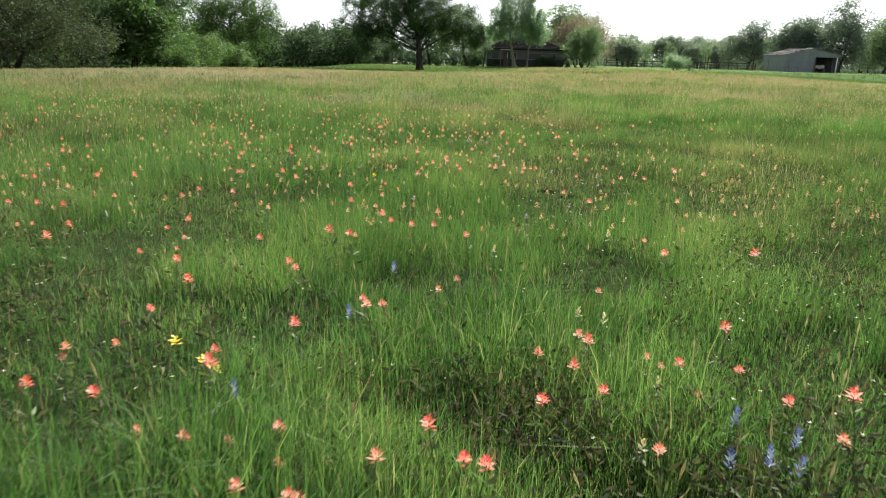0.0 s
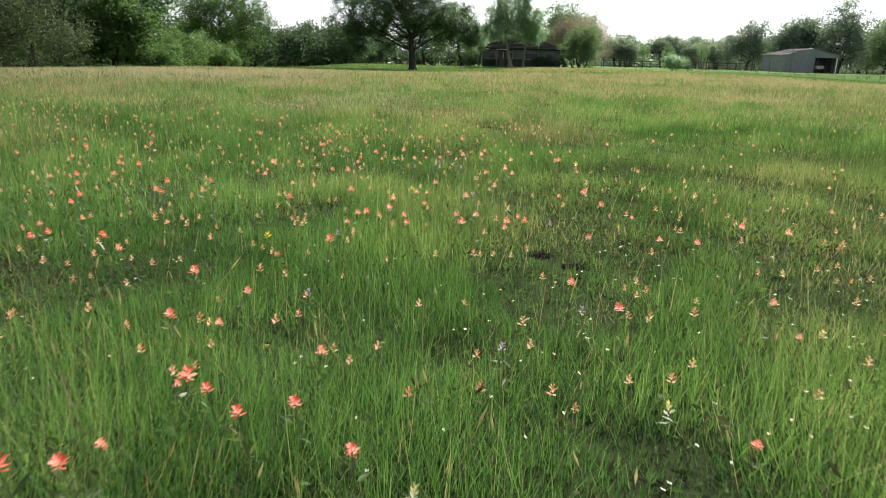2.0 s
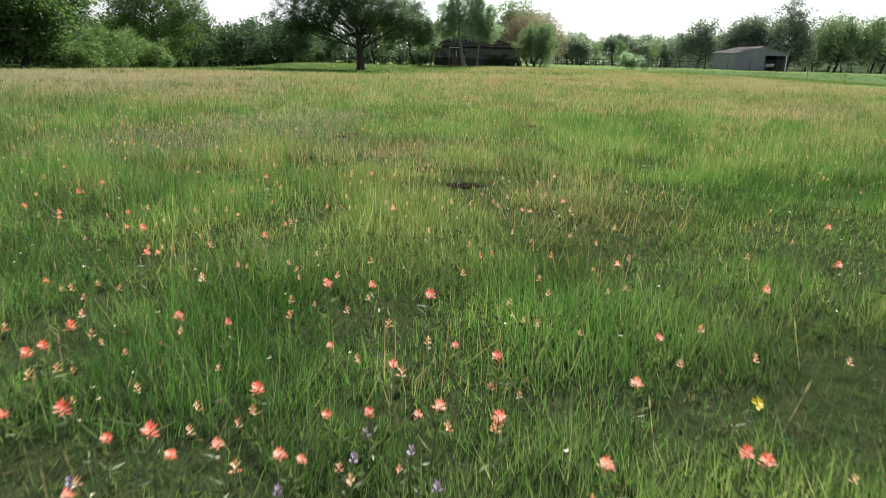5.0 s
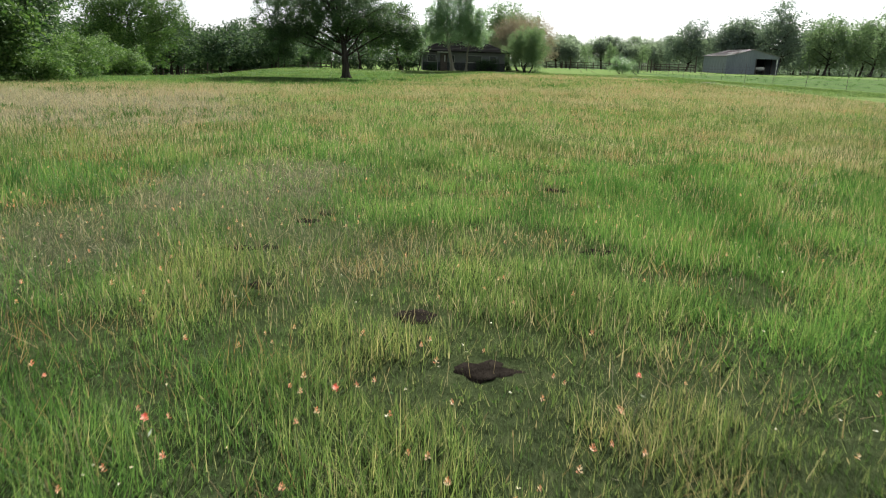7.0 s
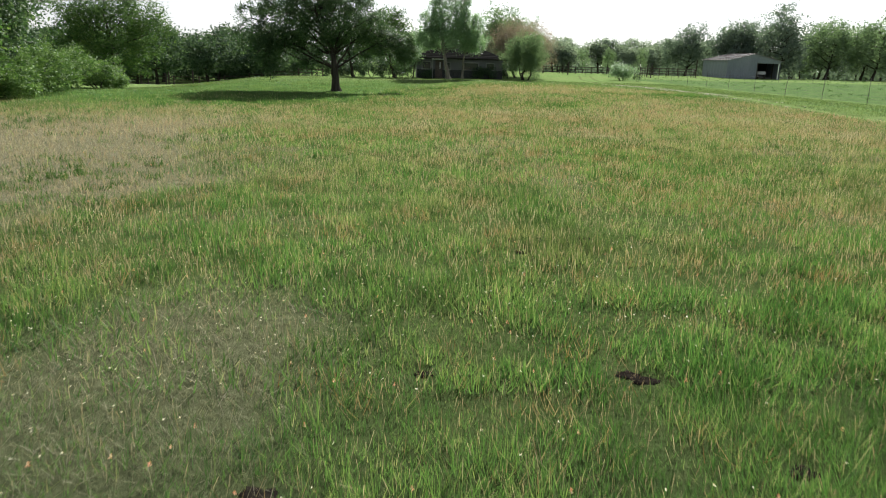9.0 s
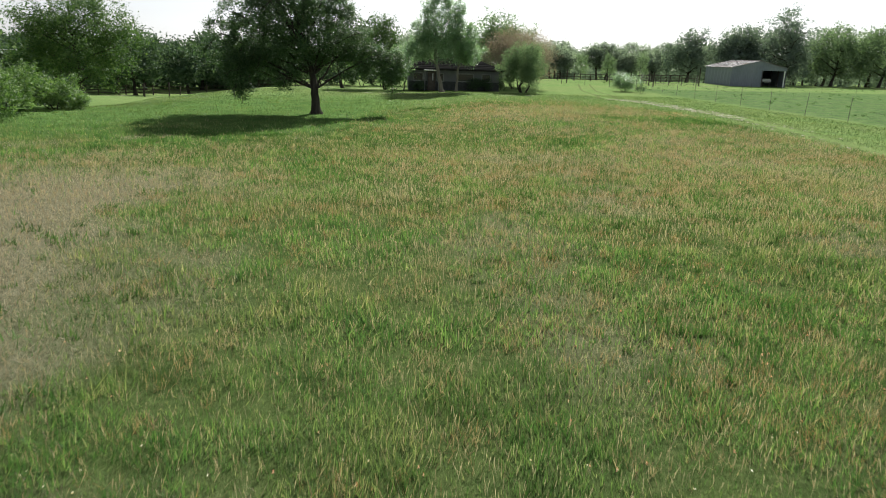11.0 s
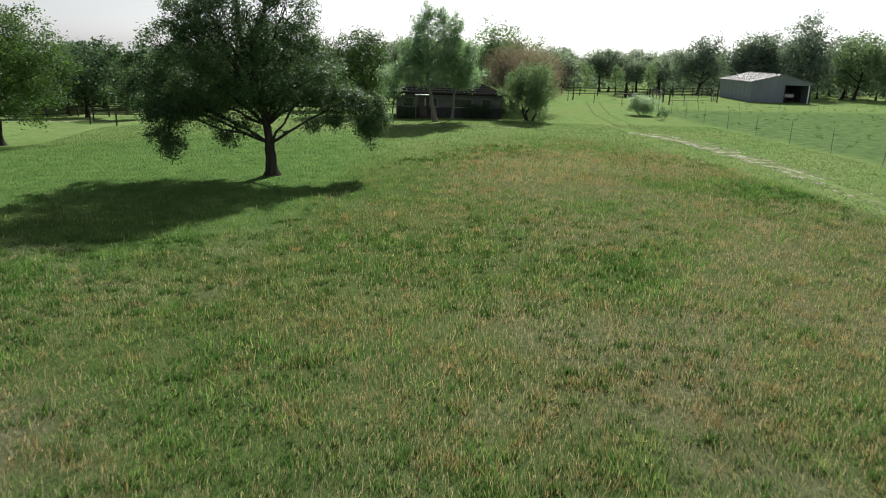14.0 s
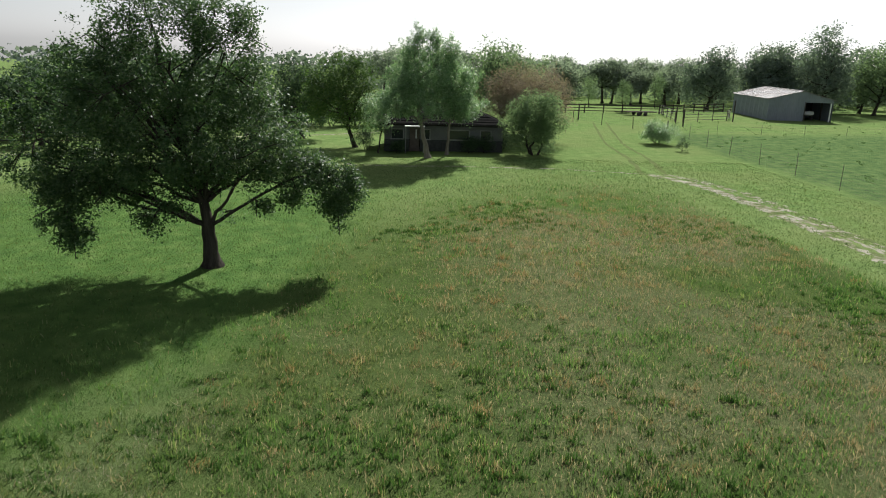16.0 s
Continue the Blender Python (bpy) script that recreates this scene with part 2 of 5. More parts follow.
def part(name, bm, mat, parent, label=""):
    me = bpy.data.meshes.new(name)
    bm.to_mesh(me)
    bm.free()
    return mesh_part(name, me, mat, parent, label)


def box(lo, hi, bevel=0.0, bm=None):
    bm = bm or bmesh.new()
    c, s = [(a + b) / 2 for a, b in zip(lo, hi)], [b - a for a, b in zip(lo, hi)]
    made = bmesh.ops.create_cube(bm, size=1.0, matrix=Matrix.Translation(c) @ Matrix.Diagonal((*s, 1)))
    if bevel:
        edges = list({e for v in made["verts"] for e in v.link_edges})
        bmesh.ops.bevel(bm, geom=edges, offset=bevel, segments=1, affect="EDGES")
    return bm


def tubes(paths, sides=6):
    """Tapered tubes: each path is an array of rows x, y, z, radius."""
    vs, fs, base = [], [], 0
    ang = np.linspace(0, 2 * np.pi, sides, endpoint=False)
    for p in paths:
        p = np.asarray(p, float)
        d = np.gradient(p[:, :3], axis=0)
        d /= np.linalg.norm(d, axis=1)[:, None] + 1e-9
        ref = np.array([0.0, 0, 1]) if abs(d[0, 2]) < 0.9 else np.array([1.0, 0, 0])
        u = np.cross(d, ref)
        u /= np.linalg.norm(u, axis=1)[:, None] + 1e-9
        w = np.cross(d, u)
        ring = p[:, None, :3] + p[:, None, 3:4] * (np.cos(ang)[None, :, None] * u[:, None] + np.sin(ang)[None, :, None] * w[:, None])
        vs.append(ring.reshape(-1, 3))
        k = np.arange(len(p) - 1)[:, None] * sides + base
        j = np.arange(sides)[None, :]
        j2 = (j + 1) % sides
        fs.append(np.stack([k + j, k + j2, k + sides + j2, k + sides + j], -1).reshape(-1, 4))
        base += len(p) * sides
    return np.concatenate(vs), np.concatenate(fs)


LATTICE = np.random.default_rng(3).random((64, 64))


def patch_noise(x, y, size, shift=0.0):
    """Smooth noise of 0 to 1 over the plan, with lumps of the given size in metres."""
    total, weight = 0.0, 0.0
    for o in range(3):
        s = size / 2 ** o
        u, v = np.asarray(x) / s + shift + 17.3 * o, np.asarray(y) / s + 1.7 * shift + 5.1 * o
        i, j = np.floor(u).astype(int), np.floor(v).astype(int)
        a, b = u - i, v - j
        a, b = a * a * (3 - 2 * a), b * b * (3 - 2 * b)
        g = lambda p, q: LATTICE[p % 64, q % 64]
        val = (g(i, j) * (1 - a) + g(i + 1, j) * a) * (1 - b) + (g(i, j + 1) * (1 - a) + g(i + 1, j + 1) * a) * b
        total, weight = total + val / 2 ** o, weight + 1 / 2 ** o
    return total / weight


def rise(v, lo, hi):
    k = np.clip((np.asarray(v, float) - lo) / (hi - lo), 0, 1)
    return k * k * (3 - 2 * k)


def ground_z(x, y):
    """Height of the land: a low swell under the meadow, lower beyond the hedge and behind the barn."""
    x, y = np.asarray(x, float), np.asarray(y, float)
    z = 0.08 * (patch_noise(x, y, 9.0, 3.0) - 0.5) * rise(80 - np.abs(y - 20), 0, 30)
    east = rise(x, 2, 7)
    west = 1 - rise(x, -3, 3)
    swell = 0.20 * (1 - rise(y - 4 * (1 - west), 29, 43 + 8 * (1 - west)) * (1 - east)) + 0.10 * east * rise(y, 36, 48) * (1 - rise(y, 54, 64))
    z = z + (swell - 0.10 * rise(y, 60, 70) * east - 0.10 * rise(y, 76, 90)) * rise(x, -20, -11) * (1 - 0.6 * rise(x, 22, 29)) * (1 - rise(y, 84, 100))
    z = z - (0.05 + 0.05 * west) * rise(y, 38, 48) * (1 - east) * (1 - rise(y, 70, 84)) * rise(x, -20, -11)
    z = z - 0.32 * rise(-x, 10, 19) * rise(y, 22, 46)
    z = z - 1.1 * rise(-x, 12, 26) * rise(y, 55, 76) - 0.7 * rise(-x, 26, 60) * rise(y, 60, 110)
    z = z - 0.9 * rise(y, 84, 108) * (1 - rise(x, 0, 8)) - 30 * rise(np.hypot(x, y - 60), 380, 1500)
    return z - 1.7 * rise(y, 134, 176) * rise(x, 5, 30) - 1.0 * rise(y, 170, 260) * (1 - rise(x, 5, 30))


def lawn_mask(x, y):
    """0 in the tall meadow, 1 on mown ground."""
    x, y = np.asarray(x, float), np.asarray(y, float)
    wob = 3.0 * (patch_noise(x, y, 6.0, 9.0) - 0.5)
    top = np.interp(x, [-20, -3, 1, 8, 14, 18.5, 19.2], [50, 51, 66, 73, 76, 70, 30])
    side = rise(x + 0.5 * wob, 18.6, 19.8)
    return np.maximum(rise(y + wob, top - 13, top + 5), side)


def pasture_mask(x, y):
    north = 104.3 + 0.095 * (np.asarray(x, float) - 32)
    wob = 1.6 * (patch_noise(x, y, 3.0, 19.0) - 0.5)
    return rise(x + wob, 28.9, 30.9) * rise(y, -20, 10) * (1 - rise(np.asarray(y, float) - north, -1.0, 1.0))


def dryness(x, y):
    """How much of the grass has gone to reddish seed: patches, more of them up the field, few in the lush strip."""
    k = 0.06 + 0.30 * rise(y, 7, 12) * (1 - rise(y, 24, 34)) + 0.50 * rise(patch_noise(x, y, 7.0, 2.0), 0.48, 0.72)
    k = k + 0.28 * rise(y, 15, 30) * rise(-y, -52, -40) * rise(patch_noise(x, y, 12.0, 6.0), 0.35, 0.65)
    k = k + 0.55 * rise(x, 1, 6) * rise(y, 33, 42) * rise(patch_noise(x, y, 8.0, 14.0), 0.3, 0.55)
    k = k + 0.6 * rise(x, -4, 2) * rise(y, 26, 34) * rise(-y, -74, -62) * (0.04 + 0.96 * rise(patch_noise(x, y, 7.0, 16.0), 0.42, 0.58))
    k = k * (1 - 0.6 * rise(x, 0.8, 2.2) * rise(-x, -9, -5) * rise(-y, -14, -8))
    k = k + 0.5 * rise(x, 4, 8) * rise(y, 26, 30) * rise(-y, -41, -36)
    return np.clip(k * (1 - 0.35 * rise(y, 36, 46)), 0, 0.95)


def matted(x, y):
    """Where dead grass lies flat: one broad patch on the west side and some smaller ones."""
    wob = 5 * (patch_noise(x, y, 3.0, 41.0) - 0.5)
    k = rise(-x + wob, 3.2, 5.5) * rise(y + wob, 17, 20) * rise(-y + wob, -37, -31)
    k = np.maximum(k, 0.45 * rise(patch_noise(x, y, 3.2, 43.0), 0.54, 0.68) * rise(y, 7, 11) * rise(-y, -55, -40))
    k = np.maximum(k, 0.32 * rise(x, 3, 8) * rise(y, 34, 44) * rise(-y, -72, -64) * rise(patch_noise(x, y, 7.0, 16.0), 0.43, 0.58))
    for cx, cy, rx, ry, much in ((-1.6, 14.2, 1.5, 2.2, 0.75), (-2.6, 11.6, 1.2, 1.3, 0.7), (-0.3, 12.0, 0.8, 1.0, 0.5)):
        k = np.maximum(k, much * (1 - rise(np.hypot((x + 0.2 * wob - cx) / rx, (y + 0.2 * wob - cy) / ry), 0.5, 1.2)))
    return np.clip(k, 0, 1)


# ---- ground ----
gx = np.concatenate([[-1500, -700, -350, -200, -130, -90, -70], np.arange(-56, -24, 2.0), np.arange(-24, 34, 0.7), np.arange(34, 90, 2.5),
                     [95, 110, 140, 200, 350, 700, 1500]])
gy = np.concatenate([[-1500, -600, -200, -80, -40, -20, -10, -5], np.arange(-2, 82, 0.7), np.arange(82, 190, 3.0), [195, 215, 250, 320, 420, 600, 900, 1500]])
GX, GY = np.meshgrid(gx, gy)
nx, ny = len(gx), len(gy)
gv = np.stack([GX.ravel(), GY.ravel(), ground_z(GX.ravel(), GY.ravel())], -1)
idx = np.arange(nx * ny).reshape(ny, nx)
gf = np.stack([idx[:-1, :-1], idx[:-1, 1:], idx[1:, 1:], idx[1:, :-1]], -1).reshape(-1, 4)
gm = array_mesh("ground", gv, [gf], True)
for key, values in (("lawn", lawn_mask(gv[:, 0], gv[:, 1])), ("pasture", pasture_mask(gv[:, 0], gv[:, 1])), ("lush", (1 - rise(gv[:, 0], -2, 4)) * (1 - rise(gv[:, 1], 66, 80))), ("shaded_soil", 1 - rise(gv[:, 1], 7, 19)), ("dead", np.clip(0.6 * matted(gv[:, 0], gv[:, 1]) + 0.08 * dryness(gv[:, 0], gv[:, 1]), 0, 0.85))):
    gm.attributes.new(key, "FLOAT", "POINT").data.foreach_set("value", np.asarray(values, np.float32))
M_GROUND, n, l, b = material("grassy ground")
geo = n.new("ShaderNodeNewGeometry")
P = geo.outputs["Position"]
fine, mid, wide = noise_node(n, l, P, 9.0, 8.0, 0.75), noise_node(n, l, P, 1.1, 5.0), noise_node(n, l, P, 0.12, 4.0)
meadow = ramp(n, l, fine, [(0.25, (0.025, 0.042, 0.013)), (0.5, (0.066, 0.10, 0.03)), (0.75, (0.125, 0.15, 0.053))])
lush_c = ramp(n, l, mid, [(0.3, (0.06, 0.12, 0.032)), (0.55, (0.095, 0.165, 0.046)), (0.75, (0.14, 0.20, 0.066))])
# soil under the near grass, darkened to paint the shade between blades
shaded_soil_c = ramp(n, l, fine, [(0.25, (0.022, 0.03, 0.014)), (0.5, (0.052, 0.068, 0.03)), (0.75, (0.095, 0.11, 0.05))])
dead_c = ramp(n, l, fine, [(0.25, (0.10, 0.085, 0.055)), (0.5, (0.20, 0.172, 0.12)), (0.75, (0.30, 0.265, 0.195))])
meadow = mix(n, l, ramp(n, l, mid, [(0.4, (0, 0, 0)), (0.65, (0.8, 0.8, 0.8))]), meadow, (0.08, 0.115, 0.034))
lawn_c = ramp(n, l, mid, [(0.3, (0.11, 0.185, 0.057)), (0.55, (0.168, 0.252, 0.083)), (0.75, (0.235, 0.30, 0.115))])
lawn_c = mix(n, l, ramp(n, l, wide, [(0.4, (0, 0, 0)), (0.6, (0.6, 0.6, 0.6))]), lawn_c, (0.20, 0.245, 0.095))
past_c = ramp(n, l, mid, [(0.3, (0.07, 0.125, 0.048)), (0.55, (0.125, 0.19, 0.07)), (0.75, (0.185, 0.24, 0.10))])
grain = ramp(n, l, fine, [(0.3, (0.5, 0.5, 0.5)), (0.7, (1.1, 1.1, 1.1))])
lawn_c, past_c = mix(n, l, 0.7, lawn_c, grain, "MULTIPLY"), mix(n, l, 0.8, past_c, grain, "MULTIPLY")


def attribute(key):
    a = n.new("ShaderNodeAttribute")
    a.attribute_name = key
    return a.outputs["Fac"]


col = mix(n, l, attribute("pasture"), mix(n, l, attribute("lawn"), mix(n, l, attribute("shaded_soil"), mix(n, l, attribute("dead"), meadow, dead_c), shaded_soil_c), mix(n, l, attribute("lush"), lawn_c, lush_c)), past_c)
l.new(col, b.inputs["Base Color"])
b.inputs["Roughness"].default_value, b.inputs["Specular IOR Level"].default_value = 1.0, 0.0
bp = n.new("ShaderNodeBump")
bp.inputs["Strength"].default_value, bp.inputs["Distance"].default_value = 1.0, 0.08
l.new(fine, bp.inputs["Height"])
l.new(bp.outputs[0], b.inputs["Normal"])
tagged(mesh_part("ground", gm, M_GROUND), "grassy field running from wild meadow to mown lawn", "ground", kind="structure")


def strip(name, line, width, mat, label, raggedness=0.25, lift=0.015, step=0.2, seed=1):
    """A worn strip of ground along a line of x, y, with ragged edges."""
    r = np.random.default_rng(seed)
    line = np.asarray(line, float)
    s = np.concatenate([[0], np.cumsum(np.linalg.norm(np.diff(line, axis=0), axis=1))])
    k = np.arange(0, s[-1], step)
    c = np.stack([np.interp(k, s, line[:, 0]), np.interp(k, s, line[:, 1])], -1)
    for _ in range(8):
        c[1:-1] = (c[:-2] + 2 * c[1:-1] + c[2:]) / 4
    d = np.gradient(c, axis=0)
    d /= np.linalg.norm(d, axis=1)[:, None]
    side = np.stack([-d[:, 1], d[:, 0]], -1)
    w = np.asarray(width if np.ndim(width) else [width, width], float)
    half = np.interp(k, np.linspace(0, s[-1], len(w)), w)[:, None] / 2
    rag = lambda: half * (1 + raggedness * r.normal(0, 1, (len(k), 1)))
    a, e = c + side * rag(), c - side * rag()
    rows = [a, (a * 2 + e) / 3, (a + e * 2) / 3, e]
    v = np.concatenate([np.column_stack([q, ground_z(q[:, 0], q[:, 1]) + (lift if i in (1, 2) else -0.01)]) for i, q in enumerate(rows)])
    m, t = len(k), np.arange(len(k) - 1)
    f = np.concatenate([np.stack([t + i * m, t + 1 + i * m, t + 1 + (i + 1) * m, t + (i + 1) * m], -1) for i in range(3)])
    return tagged(mesh_part(name, array_mesh(name, v, [f], True), mat), label, "track", kind="structure")


DRIVE = [(17.0, 25), (19.6, 40), (21.0, 52), (21.8, 60), (22.1, 66), (22.0, 71), (21.2, 75), (19.8, 77.3)]


def patches(name, line, profile, offsets, count, mat, label, seed, size=(0.12, 0.42), lift=0.014):
    """Irregular flat patches of bare ground strewn along the wheel lines of a track."""
    r = np.random.default_rng(seed)
    line = np.asarray(line, float)
    s = np.concatenate([[0], np.cumsum(np.linalg.norm(np.diff(line, axis=0), axis=1))])
    vs, fs, base, made = [], [], 0, 0
    while made < count:
        k = r.random()
        if r.random() > np.interp(k, np.linspace(0, 1, len(profile)), profile):
            continue
        p = np.array([np.interp(k * s[-1], s, line[:, a]) for a in (0, 1)])
        q = np.array([np.interp(min(k * s[-1] + 0.5, s[-1]), s, line[:, a]) for a in (0, 1)])
        d = (q - p) / (np.linalg.norm(q - p) + 1e-6)
        side = np.array([-d[1], d[0]])
        c = p + side * (r.choice(offsets) + r.normal(0, 0.2))
        rad = r.uniform(*size)
        a = np.linspace(0, 2 * np.pi, 11, endpoint=False)
        rr = rad * r.uniform(0.55, 1.15, 11)
        ring = c + (np.cos(a) * rr * 1.7)[:, None] * d + (np.sin(a) * rr * 0.85)[:, None] * side
        z = ground_z(ring[:, 0], ring[:, 1])
        vs += [np.array([[*c, float(ground_z(*c)) + lift + 0.0004 * (made % 17)]]), np.column_stack([ring, z - 0.004])]
        fs += [(base, base + 1 + t, base + 1 + (t + 1) % 11) for t in range(11)]
        base, made = base + 12, made + 1
    return tagged(mesh_part(name, array_mesh(name, np.concatenate(vs), [np.array(fs)]), mat), label, "track", kind="structure")


patches("driveway", DRIVE, [0.0, 0.0, 0.01, 0.02, 0.03, 0.08, 0.5, 1.0, 1.0, 0.6], (0.45, 0.45, 0.45, -0.7), 1100, M_GRAVEL, "pale broken gravel of two wheel ruts through grass", 1, (0.05, 0.21))
strip("driveway", [(21.75, 56), (22.0, 60), (22.2, 65.2), (21.8, 68.7), (21.1, 72.5), (20.4, 75.8), (19.8, 77.3)], [0.12, 0.3, 0.5, 0.55, 0.5, 0.4, 0.25], M_GRAVEL, "pale gravel rut worn through the grass", 0.45, 0.01, 0.25, 5)
for k, side in enumerate((-0.8, 0.8)):
    strip("grass_track", [(19.8 + side, 77.3), (21.6 + side, 86), (22.4 + side, 94), (24.6 + side, 103.5), (27.6 + side, 116)], [0.6, 0.4, 0.35, 0.3], M_DIRT, "faint worn wheel track in grass", 0.3, 0.012, 0.6, 12 + k)
patches("grass_track", DRIVE[:5], [0.6, 1.0], (-0.75, 0.5), 160, M_DIRT, "faint worn wheel track in grass", 3, (0.1, 0.35))
strip("footpath", [(19.8, 77.3), (14.1, 78.9), (7.6, 79.1), (0.8, 79.8), (-6, 80.5)], [0.3, 0.35, 0.3, 0.25], M_GRAVEL, "narrow worn path across the lawn", 0.35, 0.017, seed=3)
strip("lane", [(-95, 96), (-45, 93), (-24, 92), (-8, 100), (2, 108)], 0.9, M_GRAVEL, "pale lane beyond the lawn", 0.1, 0.02, seed=6)

# ---- trees and shrubs ----


def bend(a, b, lift, steps, r0, r1, r):
    """A limb from a to b, rising first, with small kinks."""
    a, b = np.asarray(a, float), np.asarray(b, float)
    k = np.linspace(0, 1, steps)[:, None]
    c = (a + b) / 2 + np.array([0, 0, lift])
    p = (1 - k) ** 2 * a + 2 * k * (1 - k) * c + k * k * b
    p[1:-1] += r.normal(0, 0.012 * np.linalg.norm(b - a), (steps - 2, 3))
    return np.column_stack([p, (r0 + (r1 - r0) * k[:, 0] ** 0.8)])


def leaf_cloud(centres, spread, count, length, r, droop=0.0, upright=0.0, aspect=0.5, heart=None):
    """Single leaves, each a folded rhomb of its own, scattered round the twig ends."""
    pick = r.integers(0, len(centres), count)
    pos = centres[pick] + r.normal(0, 1, (count, 3)) * np.asarray(spread)
    d = r.normal(0, 1, (count, 3))
    d[:, 2] = d[:, 2] * 0.7 - droop + upright
    d /= np.linalg.norm(d, axis=1)[:, None]
    if heart is None:
        s = np.cross(d, r.normal(0, 1, (count, 3)))
    else:  # the leaves of a spray lie much the same way, facing out and up
        out = centres - heart
        out = out / (np.linalg.norm(out, axis=1)[:, None] + 1e-6) * 0.7 + [0, 0, 0.6] + r.normal(0, 0.35, centres.shape)
        s = np.cross(d, out[pick] + r.normal(0, 0.45, (count, 3)))
    s /= np.linalg.norm(s, axis=1)[:, None] + 1e-9
    nrm = np.cross(d, s)
    ln = length * r.uniform(0.65, 1.35, (count, 1))
    w = ln * aspect * 0.5
    mid = pos + d * ln * 0.45
    v = np.stack([pos, mid + s * w + nrm * w * 0.35, pos + d * ln, mid - s * w + nrm * w * 0.35], 1).reshape(-1, 3)
    k = np.arange(count)[:, None] * 4
    f = np.concatenate([k + [[0, 1, 2]], k + [[0, 2, 3]]])
    return v, f


def tree(name, at, lobes, label, category="tree", trunk_r=0.2, fork=1.2, clusters=400, leaves=12000, leaf=0.12, spread=0.3, leaf_mat=None,
         bark=None, seed=1, stems=1, twigs=True, droop=0.2, upright=0.0, aspect=0.5, shell=0.35, group="", limb_steps=6, lean=(0, 0), twig_count=60, bough=0.45, gathered=0.45, limb_r=0.42, from_height=0.78):
    """A tree: tapered trunk, limbs to each lobe of the crown, twigs, and separate leaves. Lobes: x, y, z, rx, ry, rz from the trunk's foot."""
    r = np.random.default_rng(seed)
    thick_set = np.array([q[6] if len(q) > 6 else 1.0 for q in lobes])
    lobes = np.array([q[:6] for q in lobes], float)
    top = lobes[np.argmax(lobes[:, 2])]
    root = thing(name, at, label, category, group)
    trunks, mains, limbs, ends = [], [], [], []
    for k in range(stems):
        a = 2 * np.pi * k / stems
        foot = np.array([np.cos(a), np.sin(a), 0]) * (0.0 if stems == 1 else trunk_r * 2.5)
        head = np.array([lean[0] + top[0] * 0.3, lean[1] + top[1] * 0.3, fork]) + foot * (1 if stems == 1 else 3.0)
        tr = bend(foot - [0, 0, 0.15], head, 0, 6, trunk_r, trunk_r * 0.72, r)
        tr[0, 3] *= 1.75
        tr[1, 3] *= 1.12
        trunks.append(tr)
        mine = lobes if stems == 1 else lobes[k::stems]
        peak = mine[np.argmax(mine[:, 2])]
        lead = bend(tr[-1, :3] - [0, 0, 0.06], peak[:3], 0, 9, trunk_r * 0.72, trunk_r * 0.12, r)
        mains.append(lead)
        for q in mine:
            n_sub = 3 if q[3] > 1.2 else 2
            i0 = int(np.argmin(np.abs(lead[:, 2] - np.clip(from_height * q[2] - 0.12 * np.linalg.norm(q[:2] - lead[0, :2]), fork, 99))))
            start, thick = lead[i0, :3], lead[i0, 3] * 0.85
            if q[3] < 1.0 and len(mains) > 2:  # a small lobe hangs from the nearest limb
                nodes = np.concatenate(mains)
                near = nodes[np.argmin(((nodes[:, :3] - q[:3]) ** 2).sum(1))]
                start, thick = near[:3], near[3] * 0.7
            main = bend(start, q[:3], 0.25 * np.linalg.norm(q[:2]) * (0.6 if q[2] < fork * 2 else 0.1), limb_steps, min(trunk_r * limb_r, thick), trunk_r * 0.10, r)
            mains.append(main)
            for _ in range(n_sub + 1):
                i = r.integers(limb_steps // 2, limb_steps)
                tip = q[:3] + r.normal(0, 0.5, 3) * q[3:]
                limbs.append(bend(main[i, :3], tip, 0.15, 5, main[i, 3] * 0.6, trunk_r * 0.05, r))
                ends.append(limbs[-1])
            ends.append(main[limb_steps // 2:])
    vol = np.cbrt(lobes[:, 3] * lobes[:, 4] * lobes[:, 5]) ** 2.2 * thick_set
    which = r.choice(len(lobes), clusters, p=vol / vol.sum())
    u = r.normal(0, 1, (clusters, 3))
    u /= np.linalg.norm(u, axis=1)[:, None]
    rad = shell + (1 - shell) * r.random((clusters, 1)) ** 0.6
    c = lobes[which, :3] + u * rad * lobes[which, 3:] * (1 + 0.07 * r.normal(0, 1, (clusters, 1)))
    # the sprays gather into boughs, with gaps of shade between them
    free = c.copy()
    boughs = c[:max(6, clusters // 7)]
    home = r.integers(0, len(boughs), clusters)
    w = r.normal(0, 1, (clusters, 3))
    w /= np.linalg.norm(w, axis=1)[:, None]
    size = bough * np.cbrt(lobes[which[home], 3:].prod(1))[:, None] * r.uniform(0.5, 1.0, (clusters, 1))
    c = boughs[home] + w * size * [1, 1, 0.6] + [0, 0, 0.1]
    alone = r.random(clusters) > gathered
    c[alone] = free[alone]
    c[:, 2] = np.maximum(c[:, 2], 0.12)
    hearts = np.where(alone[:, None], lobes[which, :3], boughs[home]) - [0, 0, 0.25]
    if twigs:
        nodes = np.concatenate([e[:, :3] for e in ends])
        for p in c[r.random(clusters) < min(1, twig_count / clusters)]:
            q = nodes[np.argmin(((nodes - p) ** 2).sum(1))]
            limbs.append(bend(q, p, 0.05, 3, trunk_r * 0.045, trunk_r * 0.02, r))
    v, f = tubes(trunks, 10)
    mesh_part("trunk", array_mesh("trunk", v, [f], True), bark, root)
    for main in mains:
        v, f = tubes([main], 8 if trunk_r > 0.3 else 5)
        mesh_part("limb", array_mesh("limb", v, [f], True), bark, root)
    v, f = tubes(limbs, 3 if trunk_r < 0.3 else 5)
